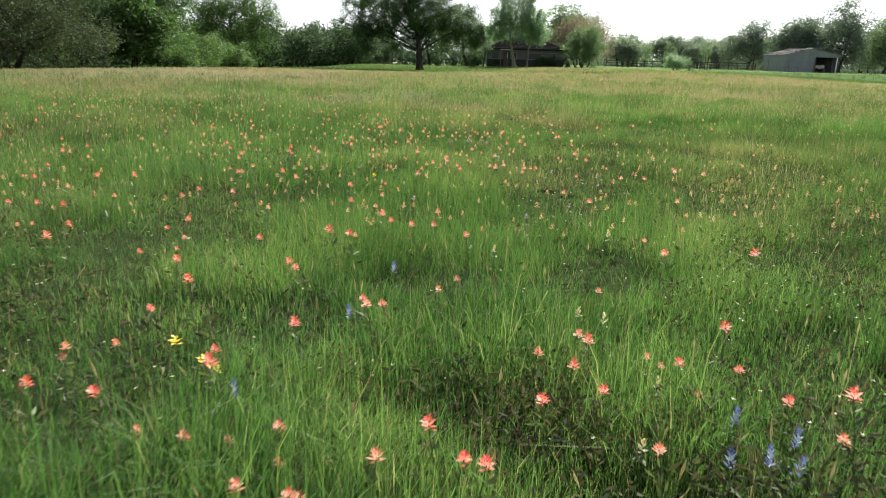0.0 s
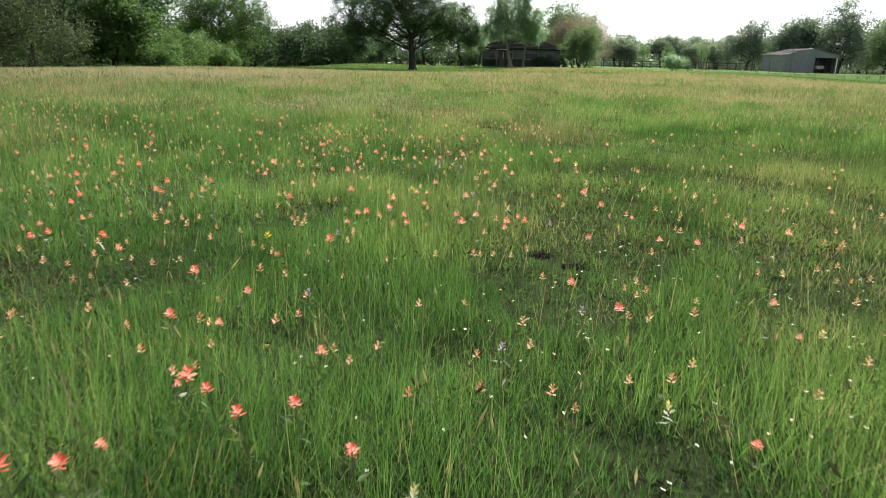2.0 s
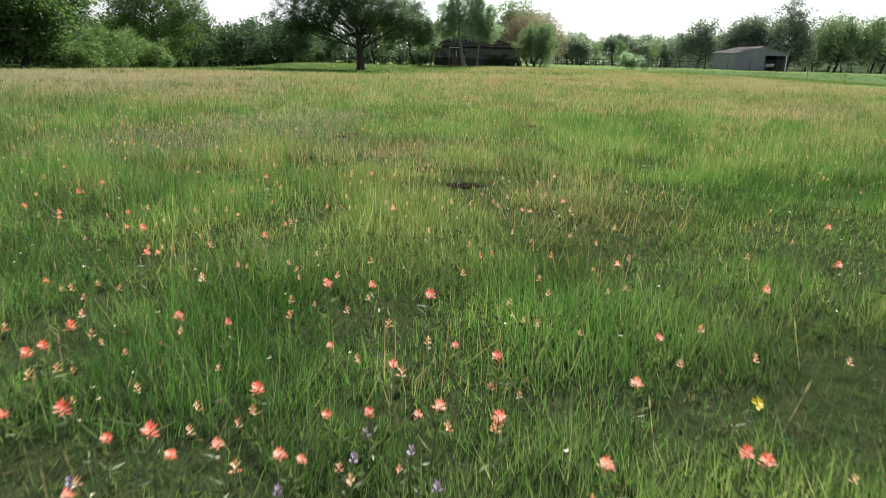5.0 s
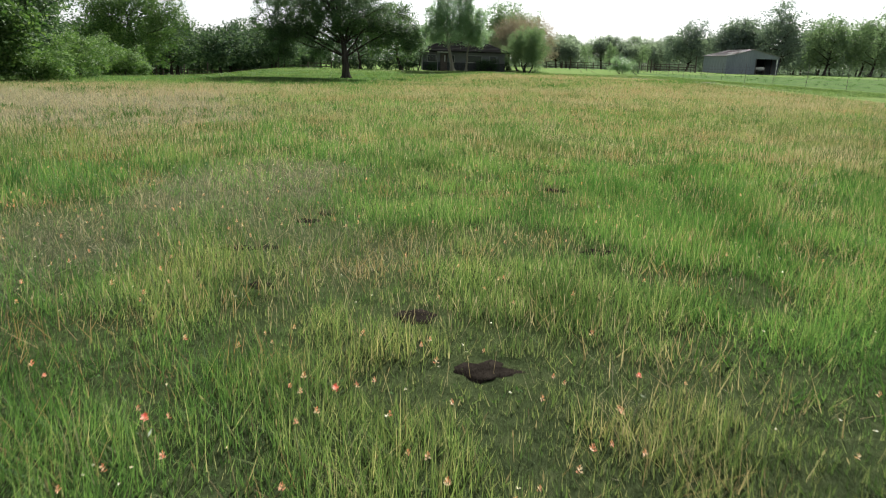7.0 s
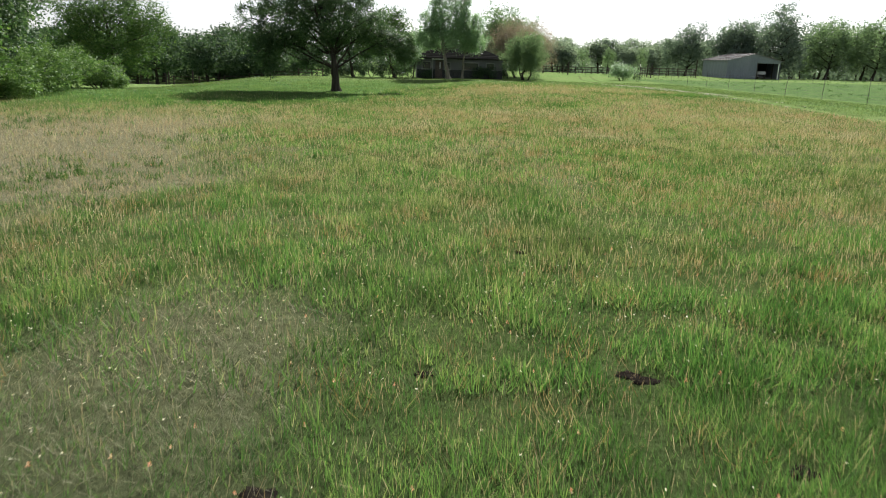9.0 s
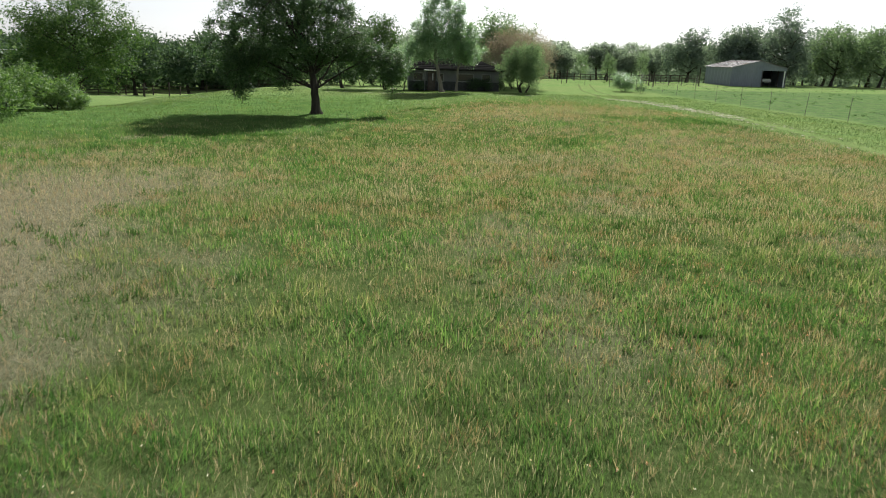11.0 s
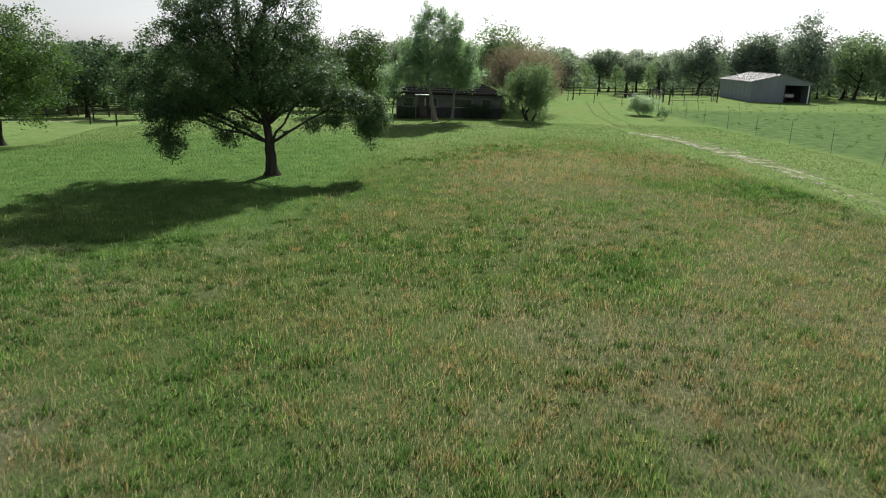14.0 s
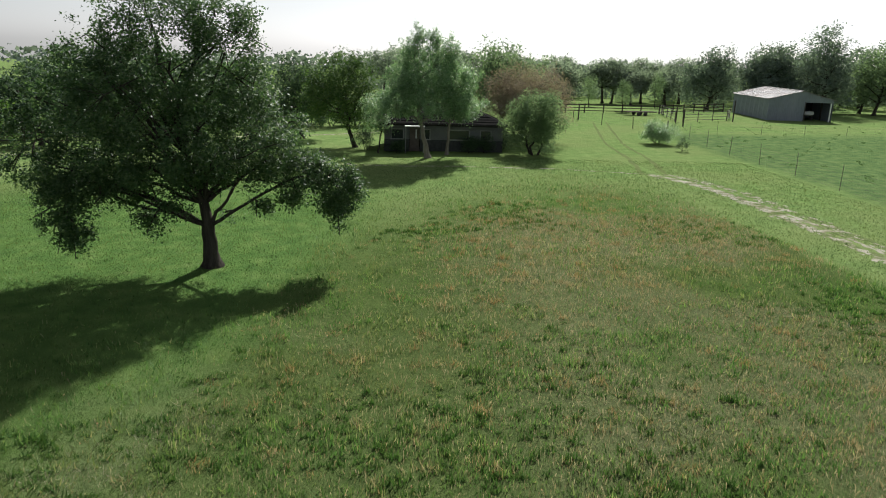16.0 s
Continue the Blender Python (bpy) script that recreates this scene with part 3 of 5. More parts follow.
    mesh_part("twig_work", array_mesh("twig_work", v, [f], True), bark, root, kind="stuff")
    v, f = leaf_cloud(c, spread, leaves, leaf, r, droop, upright, aspect, hearts)
    v[:, 2] = np.maximum(v[:, 2], 0.03)
    mesh_part("crown", array_mesh("crown", v, [f]), leaf_mat, root)
    return root


def on_ground(x, y):
    return (x, y, float(ground_z(x, y)))


def lumps(rx, ry, z0, z1, count, seed, size=0.45):
    """Lobes that fill a rounded crown between two heights."""
    r = np.random.default_rng(seed)
    out = [(0, 0, (z0 + z1) / 2, rx * 0.75, ry * 0.75, (z1 - z0) * 0.42)]
    for i in range(count):
        a, k = 2 * np.pi * (i * 0.382 + 0.1 * r.random()), (i + 0.5) / count
        z = z0 + (z1 - z0) * (0.12 + 0.80 * k)
        ring = math.sin(math.pi * min(0.93, 0.18 + 0.75 * k)) ** 0.7
        s = size * r.uniform(0.75, 1.25)
        out.append((rx * ring * 0.75 * math.cos(a), ry * ring * 0.75 * math.sin(a), z, rx * s, ry * s, (z1 - z0) * s * 0.55))
    return out


# the big spreading tree on the lawn
BIG = [(-1.4, -0.4, 8.3, 1.6, 1.8, 1.4), (0.3, -0.7, 8.3, 1.3, 1.3, 1.1), (-2.8, -0.2, 7.6, 1.2, 1.5, 1.0), (1.3, 0.0, 7.8, 0.9, 1.2, 1.1, 0.9), (-3.3, -0.1, 6.8, 1.1, 1.4, 1.0), (0.8, 0.0, 7.3, 1.0, 1.4, 1.6, 0.5), (1.5, 0.1, 6.2, 0.9, 1.4, 1.1, 0.8),
       (-4.5, -0.3, 5.6, 1.1, 1.4, 1.0), (-5.2, -0.5, 4.4, 1.1, 1.3, 0.8), (-6.2, -0.6, 3.4, 0.7, 0.9, 0.6), (-2.6, 0.0, 5.4, 2.5, 2.5, 1.7),
       (-0.2, 0.0, 5.8, 2.1, 2.3, 1.6), (1.7, 0.2, 4.9, 1.4, 1.7, 1.1), (2.2, 0.0, 3.9, 1.4, 1.4, 0.95, 2.0), (3.2, 0.1, 3.3, 1.0, 1.1, 0.8, 2.8), (4.5, 0.2, 2.7, 0.95, 0.95, 0.85, 3.8),
       (4.4, 0.2, 1.75, 0.35, 0.4, 0.45, 3.6), (3.0, 0.0, 2.7, 0.8, 0.8, 0.5, 2.6), (-4.2, -1.2, 2.4, 0.9, 1.0, 1.1, 2.4), (-3.9, -1.4, 1.2, 0.6, 0.65, 0.5, 2.6), (-3.5, -1.0, 3.4, 1.3, 1.2, 1.0, 1.5),
       (-1.7, -0.8, 1.75, 0.8, 0.8, 0.4, 1.6), (-1.0, -0.5, 2.5, 0.8, 0.8, 0.5, 1.6), (1.7, -0.3, 2.2, 0.45, 0.5, 0.32, 1.5), (0.5, 0.2, 1.9, 0.3, 0.3, 0.25, 0.5), (-1.7, -1.2, 3.8, 1.8, 1.5, 1.1, 1.3),
       (-2.6, -0.4, 3.0, 1.4, 1.3, 0.9, 1.7), (-0.2, 0.2, 3.4, 1.2, 1.2, 0.7, 1.7), (1.2, 0.1, 3.3, 1.1, 1.1, 0.7, 1.7), (-4.6, -0.6, 3.4, 1.2, 1.2, 0.9, 1.4), (-0.5, -1.6, 7.0, 1.9, 1.5, 1.5), (0.3, -0.4, 8.3, 1.2, 1.3, 1.2, 0.8), (-2.3, -1.9, 6.4, 1.7, 1.3, 1.3), (-5.6, 0.6, 3.0, 1.0, 1.0, 0.7, 1.4),
       (0.4, -1.0, 3.9, 1.4, 1.2, 0.9), (-1.0, -2.3, 4.9, 2.2, 1.4, 1.5), (-0.8, 2.6, 5.2, 2.6, 1.8, 1.9), (-3.6, 2.2, 4.6, 1.8, 1.6, 1.4), (1.5, 1.8, 4.6, 1.4, 1.4, 1.2)]
tree("spreading_tree", on_ground(-4.09, 57.05), BIG, "broad dark-leaved oak with low spreading limbs on the lawn", "tree", 0.30, 1.5, 2700, 122000, 0.10,
     0.14, M_LEAF_OAK, M_BARK, 11, droop=0.25, aspect=0.6, shell=0.3, limb_steps=9, twig_count=420, gathered=0.5, bough=0.36, limb_r=0.26, from_height=0.58, lean=(0.36, 0.12))

# trees and shrubs round the house
POP = [(0.0, 0, 3.9, 3.3, 2.5, 1.15), (-2.5, 0, 3.8, 1.5, 1.4, 1.0), (2.6, 0, 3.7, 1.5, 1.4, 1.0), (0.0, 0, 5.4, 2.7, 2.3, 1.5), (-1.9, 0, 5.5, 1.4, 1.4, 1.2),
       (2.0, 0, 5.4, 1.5, 1.4, 1.2), (-1.2, 0, 7.2, 1.2, 1.2, 1.35), (0.9, 0, 7.0, 1.2, 1.2, 1.3), (-1.0, 0, 8.4, 0.6, 0.6, 0.8), (0.1, 0, 8.2, 0.6, 0.6, 0.8), (1.5, 0, 7.6, 0.6, 0.6, 0.8)]
tree("poplar", on_ground(5.08, 83.3), POP, "tall pale-green poplar with an upright twiggy crown", "tree", 0.2, 2.6, 1900, 52000, 0.115, (0.10, 0.10, 0.17),
     M_LEAF_POPLAR, M_BARK_PALE, 21, gathered=0.35, bough=0.3, droop=-0.1, upright=0.3, aspect=0.65, shell=0.3, lean=(-0.3, 0))
tree("poplar", on_ground(6.6, 85.0), [(0.3, 0, 4.2, 1.4, 1.4, 1.3), (0.9, 0, 3.3, 1.1, 1.2, 0.8)], "slim young poplar close beside the house", "tree", 0.13, 2.2, 220, 6000,
     0.14, (0.16, 0.16, 0.28), M_LEAF_POPLAR, M_BARK_PALE, 22, upright=0.4)
tree("round_tree", on_ground(13.4, 86.0), lumps(2.15, 2.15, 0.4, 4.9, 12, 5), "low round green tree on several stems", "tree", 0.10, 0.7, 700, 31000, 0.115, 0.17,
     M_LEAF_FARB, M_BARK, 23, stems=3, droop=0.1, gathered=0.15)
tree("shade_tree", on_ground(-0.43, 89.9), [(a - 1.1, *q) for a, *q in lumps(2.9, 2.9, 1.7, 7.0, 12, 8)], "dark-green shade tree beside the house", "tree", 0.2, 1.5, 700, 16000, 0.19, 0.24,
     M_LEAF_BRIGHT, M_BARK, 24, lean=(-0.25, 0), gathered=0.3)
tree("shade_tree", on_ground(-5.5, 97.5), lumps(3.4, 3.0, 1.6, 6.4, 10, 9), "dark-green shade tree behind the lawn", "tree", 0.2, 1.6, 420, 9500, 0.25, 0.34,
     M_LEAF_DARK, M_BARK, 25)
tree("young_tree", on_ground(1.45, 86.4), lumps(1.2, 1.2, 1.4, 4.4, 6, 10), "slender young tree at the house corner", "tree", 0.07, 1.3, 150, 4000, 0.15, 0.25,
     M_LEAF_POPLAR, M_BARK, 26)
tree("evergreen_tree", on_ground(13.6, 101.5), lumps(4.5, 4.0, 1.6, 7.9, 13, 11), "dark dense evergreen behind the house", "tree", 0.28, 1.8, 600, 13000, 0.27, 0.3,
     M_LEAF_FARB, M_BARK, 27)
tree("bare_tree", on_ground(14.2, 95.0), lumps(3.9, 2.8, 1.5, 5.9, 12, 12), "reddish-brown twiggy tree coming into leaf", "tree", 0.13, 1.4, 1300, 32000, 0.20, 0.38,
     M_LEAF_RED, M_BARK, 28, stems=2, aspect=0.22, gathered=0.05, upright=0.5)
tree("clipped_bush", on_ground(26.8, 95.3), lumps(1.5, 1.3, 0.25, 1.85, 10, 13), "rounded pale-flecked bush beside the track", "bush", 0.05, 0.3, 420, 11000, 0.10, 0.17,
     M_LEAF_POPLAR, M_BARK, 29, stems=3)
tree("small_shrub", on_ground(27.1, 90.2), lumps(0.45, 0.45, 0.15, 0.95, 5, 14), "small dark shrub on the track's edge", "bush", 0.02, 0.15, 60, 900, 0.09, 0.12,
     M_LEAF_DARK, M_BARK, 30, stems=3)
for x, y, s, z1 in ((8.4, 86.2, 31, 1.0), (9.6, 86.5, 32, 1.2), (2.9, 86.3, 33, 0.9), (11.2, 88.5, 34, 1.5), (0.4, 88.2, 35, 1.6)):
    tree("foundation_shrub", on_ground(x, y), lumps(0.8, 0.6, 0.15, z1, 6, s), "dark shrub against the house wall", "bush", 0.03, 0.2, 110, 2200, 0.10, 0.14,
         M_LEAF_DARK, M_BARK, s, stems=3, group="shrubs along the house")

# hedge and woods on the meadow's west side
tree("thicket", on_ground(-22.4, 33.5), lumps(4.6, 5.0, 0.3, 4.3, 16, 41), "grey-olive thicket at the meadow's edge", "bush", 0.14, 0.8, 1100, 34000, 0.13, 0.16,
     M_LEAF_OLIVE, M_BARK, 41, stems=3)
tree("thicket", on_ground(-27.5, 27.0), lumps(5.5, 5.0, 0.3, 5.6, 14, 42), "grey-olive thicket at the meadow's edge", "bush", 0.14, 0.8, 500, 12000, 0.22, 0.3,
     M_LEAF_OLIVE, M_BARK, 42, stems=3)
for i, (x, y, rx, z0, z1, mat, lab) in enumerate((
        (-25.5, 43.0, 3.6, 1.0, 8.2, M_LEAF_DARK, "tall dark tree behind the thicket"),
        (-21.8, 45.5, 2.3, 0.4, 4.6, M_LEAF_BRIGHT, "bright green young tree at the wood's edge"),
        (-28.0, 50.5, 4.2, 1.5, 9.5, M_LEAF_OAK, "tall oak at the wood's edge"),
        (-24.5, 54.5, 3.2, 1.0, 7.4, M_LEAF_OAK, "leafy oak above the brambles"),
        (-29.5, 62.0, 4.4, 1.5, 9.5, M_LEAF_OAK, "tall oak at the wood's edge"),
        (-33.0, 40.0, 4.5, 1.0, 9.5, M_LEAF_DARK, "tall dark tree behind the thicket"),
        (-38.0, 58.0, 5.0, 1.5, 10.5, M_LEAF_DARK, "tall dark tree within the wood"),
        (-36.0, 73.0, 5.0, 1.5, 10.5, M_LEAF_OAK, "tall oak within the wood"))):
    tree("wood_tree", on_ground(x, y), lumps(rx, rx, z0, z1, 12, 50 + i), lab, "tree", 0.2, 1.8, 620, 9500, 0.25, 0.24, mat, M_BARK, 50 + i, gathered=0.4, group="trees of the west wood")
tree("lawn_tree", on_ground(-24.4, 73.4), lumps(4.4, 4.4, 2.2, 8.4, 15, 61), "full round green tree on the lower lawn", "tree", 0.24, 1.9, 900, 32000, 0.18, 0.24,
     M_LEAF_BRIGHT, M_BARK, 61, gathered=0.3)
for i, (x, y, rx, z1) in enumerate(((-20.2, 47.5, 2.0, 1.7), (-20.6, 51.5, 2.3, 2.3), (-21.2, 55.5, 2.4, 2.5), (-20.2, 59.5, 2.0, 1.9), (-20.6, 61.8, 1.2, 1.0), (-23.0, 59.5, 2.4, 2.6))):
    tree("bramble", on_ground(x, y), lumps(rx, rx, 0.15, z1, 10, 70 + i), "tangled yellow-green bramble mound", "bush", 0.05, 0.25, 340, 8000, 0.13, 0.12, M_LEAF_BRAMBLE,
         M_BARK, 70 + i, stems=3, group="brambles along the wood")

# dark belt of trees beyond the lower lawn
proto = []
for i in range(3):
    proto.append(tree("belt_tree", on_ground(-34 + 7 * i, 116 + 3 * i), lumps(4.6, 4.2, 1.6 + 0.5 * i, 7.6 - 0.5 * i, 12, 80 + i), "dark oak in the belt beyond the lane", "tree",
                      0.25, 2.0, 280, 3700, 0.52, 0.38, M_LEAF_DARK if i < 2 else M_LEAF_OAK, M_BARK, 80 + i, group="trees beyond the lane", twig_count=0, gathered=0.2))
for i, (x, y, s, a) in enumerate(((-44, 113, 1.1, 40), (-38, 121, 1.0, 200), (-35, 108, 0.8, 300), (-26, 126, 1.05, 90), (-19, 112, 0.85, 140), (-16.5, 126, 1.0, 10), 
                                  (-30, 101, 0.9, 33), (-23, 98.5, 0.8, 99), (-37, 97, 0.95, 210), (-17.5, 104, 0.85, 280), (-54, 118, 1.15, 170), (-64, 112, 1.2, 70), (-76, 108, 1.2, 20), (-48, 96, 0.9, 250), (-62, 92, 1.0, 10))):
    copy_thing(proto[i % 3], pose(*on_ground(x, y), 0, 0, a) @ Matrix.Scale(s * 0.98, 4))

# dark hedge along the foot of the lawn
for i in range(9):
    tree("hedge_bush", on_ground(-17.5 + 2.7 * i, 113.5 + 1.3 * math.sin(2.1 * i)), lumps(2.2, 1.7, 0.2, 2.6 + 0.7 * (i % 3), 8, 400 + i), "dark overgrown hedge bush below the lawn", "bush", 0.06, 0.4,
         130, 2600, 0.26, 0.25, M_LEAF_DARK, M_BARK, 400 + i, stems=3, group="hedge below the lawn", twig_count=0)

# oak row beyond the barn
oaks = []
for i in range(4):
    oaks.append(tree("row_oak", on_ground(38 + 9 * i, 176 + 2 * i), lumps(4.9, 4.4, 2.7, 8.0 + 0.55 * i, 13, 90 + i, 0.33), "oak in the far row, haze painted into its leaves", "tree", 0.26, 3.0, 300, 3600,
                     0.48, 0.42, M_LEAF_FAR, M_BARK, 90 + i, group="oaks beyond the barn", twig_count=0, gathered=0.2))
r = np.random.default_rng(19)
for i in range(34):
    x, y = 2 + 3.8 * i + r.normal(0, 1.3), 173 + 8 * (i % 3) + r.normal(0, 2.5)
    k = r.uniform(0.78, 1.04)
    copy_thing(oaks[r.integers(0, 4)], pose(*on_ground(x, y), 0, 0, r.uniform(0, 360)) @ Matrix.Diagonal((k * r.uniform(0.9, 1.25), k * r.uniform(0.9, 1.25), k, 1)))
# undergrowth beneath the far trees
ux = np.concatenate([r.uniform(-85, -14, 420), r.uniform(-45, -24, 120)])
uy = np.concatenate([r.uniform(119, 131, 420), r.uniform(40, 72, 120)])
uc = np.stack([ux, uy, ground_z(ux, uy) + r.uniform(0.2, 2.2, len(ux))], -1)
v, f = leaf_cloud(uc, (0.9, 0.9, 0.5), 13000, 0.65, r, aspect=0.7)
tagged(mesh_part("undergrowth", array_mesh("undergrowth", v, [f]), M_LEAF_DARK), "dim undergrowth beneath the distant trees", "undergrowth", kind="stuff")
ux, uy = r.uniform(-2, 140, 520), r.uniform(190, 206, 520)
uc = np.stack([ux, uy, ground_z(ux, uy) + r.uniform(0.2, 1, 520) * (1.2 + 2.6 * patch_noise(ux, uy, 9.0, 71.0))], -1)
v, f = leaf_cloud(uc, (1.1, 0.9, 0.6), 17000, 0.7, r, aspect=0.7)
tagged(mesh_part("undergrowth", array_mesh("undergrowth", v, [f]), M_LEAF_BARN), "brush behind the far oaks, haze painted into its leaves", "undergrowth", kind="stuff")
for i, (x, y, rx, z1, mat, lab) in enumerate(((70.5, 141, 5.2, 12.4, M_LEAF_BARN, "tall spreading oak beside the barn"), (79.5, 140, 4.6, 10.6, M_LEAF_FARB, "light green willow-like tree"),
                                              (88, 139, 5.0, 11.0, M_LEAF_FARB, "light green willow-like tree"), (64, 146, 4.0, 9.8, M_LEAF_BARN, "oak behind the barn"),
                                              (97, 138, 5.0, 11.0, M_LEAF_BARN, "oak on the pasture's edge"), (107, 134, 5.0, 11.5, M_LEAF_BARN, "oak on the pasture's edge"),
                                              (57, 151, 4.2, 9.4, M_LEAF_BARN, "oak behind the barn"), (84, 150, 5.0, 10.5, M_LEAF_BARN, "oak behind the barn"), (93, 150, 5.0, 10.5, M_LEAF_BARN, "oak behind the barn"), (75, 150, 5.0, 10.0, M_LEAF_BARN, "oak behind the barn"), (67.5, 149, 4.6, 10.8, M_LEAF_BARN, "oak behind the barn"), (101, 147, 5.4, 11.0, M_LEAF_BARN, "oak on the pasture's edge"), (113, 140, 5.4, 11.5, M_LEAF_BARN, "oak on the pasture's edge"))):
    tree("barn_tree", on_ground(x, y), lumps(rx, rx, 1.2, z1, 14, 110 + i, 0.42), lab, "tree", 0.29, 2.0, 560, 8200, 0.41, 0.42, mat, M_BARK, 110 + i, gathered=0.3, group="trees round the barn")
for i, (x, y) in enumerate(((36.5, 134), (35.5, 148), (49, 154))):
    tree("paddock_tree", on_ground(x, y), lumps(1.2, 1.2, 1.0, 4.2 + 0.6 * (i % 3), 7, 130 + i), "small tree among the pens", "tree", 0.09, 1.0, 120, 2600, 0.16, 0.26, M_LEAF_FARB, M_BARK, 130 + i)

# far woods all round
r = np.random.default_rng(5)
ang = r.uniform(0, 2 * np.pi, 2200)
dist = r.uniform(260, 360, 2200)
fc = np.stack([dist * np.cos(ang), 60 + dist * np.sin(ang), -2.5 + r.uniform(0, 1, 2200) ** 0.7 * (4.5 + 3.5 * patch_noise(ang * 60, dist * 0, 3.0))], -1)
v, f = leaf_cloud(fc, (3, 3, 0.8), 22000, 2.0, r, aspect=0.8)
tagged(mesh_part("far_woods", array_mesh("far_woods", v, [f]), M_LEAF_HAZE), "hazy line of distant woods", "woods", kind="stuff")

# ---- house ----
house = thing("house", (1.9, 87.0, -0.05), "low grey house with a hipped shingle roof", "house", turn=0)
W, D, EAVE, RIDGE = 9.2, 7.0, 2.15, 3.55
openings = [(0.5, 1.5, 0.95, 1.75), (1.9, 2.75, 0.0, 1.95), (2.95, 3.55, 0.95, 1.75), (4.9, 6.6, 0.95, 1.75), (7.4, 8.3, 0.95, 1.75)]
T = 0.16
xs = [0.0]
for a, b_, z0, z1 in openings:
    part("front_wall", box((xs[-1], 0, 0.0), (a, T, EAVE)), M_SIDING, house)
    if z0 > 0:
        part("wall_below_window", box((a, 0, 0.0), (b_, T, z0)), M_SIDING, house)
    part("wall_above_opening", box((a, 0, z1), (b_, T, EAVE)), M_SIDING, house)
    xs.append(b_)
part("front_wall", box((xs[-1], 0, 0), (W, T, EAVE)), M_SIDING, house)
for nm, lo, hi in (("side_wall", (0, T, 0), (T, D - T, EAVE)), ("side_wall", (W - T, T, 0), (W, D - T, EAVE)), ("back_wall", (0, D - T, 0), (W, D, EAVE))):
    part(nm, box(lo, hi), M_SIDING, house)
part("floor_slab", box((T, T, 0.0), (W - T, D - T, 0.12)), M_WOOD, house)
for k in range(13):
    z = 0.98 + k * 0.09
    last = 0.0
    for a, b_, z0, z1 in openings + [(W, W, 0, 9)]:
        blocked = z + 0.085 > z0 and z < z1
        if blocked or a == W:
            if a > last:
                part("clapboard", box((last, -0.022, z), (a, 0.0, z + 0.085)), M_SIDING, house)
            last = b_
bm = bmesh.new()
last = 0.0
for a, b_ in ((1.9, 2.75), (W, W)):
    box((last, -0.05, 0), (a, 0.0, 0.94), 0.01, bm)
    last = b_
part("brick_skirt", bm, M_BRICK, house, "dark brick skirting below the siding")
o = 0.45
bm = bmesh.new()
e = [bm.verts.new(p) for p in ((-o, -o, EAVE), (W + o, -o, EAVE), (W + o, D + o, EAVE), (-o, D + o, EAVE))]
u = [bm.verts.new(p) for p in ((-o, -o, EAVE - 0.12), (W + o, -o, EAVE - 0.12), (W + o, D + o, EAVE - 0.12), (-o, D + o, EAVE - 0.12))]
t1, t2 = bm.verts.new((3.0, D / 2, RIDGE)), bm.verts.new((W - 3.0, D / 2, RIDGE))
for q in ((e[0], e[1], t2, t1), (e[1], e[2], t2), (e[2], e[3], t1, t2), (e[3], e[0], t1), (u[3], u[2], u[1], u[0])):
    bm.faces.new(q)
for i in range(4):
    bm.faces.new((e[i], u[i], u[(i + 1) % 4], e[(i + 1) % 4]))
roof = part("roof", bm, M_SHINGLE, house, "hipped roof of weathered dark shingles")
for k in range(9):  # courses of shingles on the front slope
    fr = (k + 0.5) / 9
    y0, z0 = -o + fr * (D / 2 + o), EAVE + fr * (RIDGE - EAVE)
    x0, x1 = -o + fr * (3.0 + o), W + o - fr * (3.0 + o)
    part("shingle_course", box((x0, y0 - 0.1, z0 - 0.03), (x1, y0 + 0.06, z0 + 0.006)), M_SHINGLE, roof)
part("awning", box((1.55, -0.95, 1.98), (3.05, -0.02, 2.05), 0.01), M_WHITEPAINT, house, "flat white awning over the door")
for x in (1.62, 2.98):
    part("awning_post", box((x - 0.03, -0.92, 0), (x + 0.03, -0.86, 1.98)), M_TRIM, house)
for a, b_, z0, z1 in openings:
    if z0 == 0:
        d = part("door", box((a + 0.05, 0.05, 0.03), (b_ - 0.05, 0.10, z1 - 0.05), 0.005), M_DARKDOOR, house)
        part("door_handle", box((b_ - 0.17, -0.01, 0.95), (b_ - 0.11, 0.05, 1.01), 0.01), M_STEEL, d)
        continue
    win = thing("window", (0, 0, 0), "", "")
    win.parent = house
    for key in ("label", "category"):
        if key in win:
            del win[key]
    bm = bmesh.new()
    for lo, hi in (((a, -0.03, z0), (a + 0.07, 0.06, z1)), ((b_ - 0.07, -0.03, z0), (b_, 0.06, z1)), ((a, -0.03, z1 - 0.07), (b_, 0.06, z1)), ((a - 0.04, -0.07, z0 - 0.03), (b_ + 0.04, 0.06, z0 + 0.05))):
        box(lo, hi, 0, bm)
    part("window_frame", bm, M_TRIM, win)
    part("pane", box((a + 0.07, 0.0, z0 + 0.05), (b_ - 0.07, 0.015, z1 - 0.07)), M_GLASS, win)
part("curtain", box((2.40, -0.012, 1.02), (2.5, -0.002, 1.7)), M_CURTAIN, house)
part("vent_pipe", box((5.2, 4.3, 3.2), (5.32, 4.42, 3.9), 0.02), M_STEEL, roof)

# ---- barn ----
barn = thing("barn", (53.4, 124.8, -0.02), "low metal-clad barn with an open bay", "barn", turn=-6.7)
BW, BL, BE, BR = 8.56, 13.0, 2.92, 3.98
DOOR0, DOOR1, DOORZ = 4.85, 8.28, 2.62


def barn_roof_z(x):
    return BE + (BR - BE) * (1 - abs(x - BW / 2) / (BW / 2))


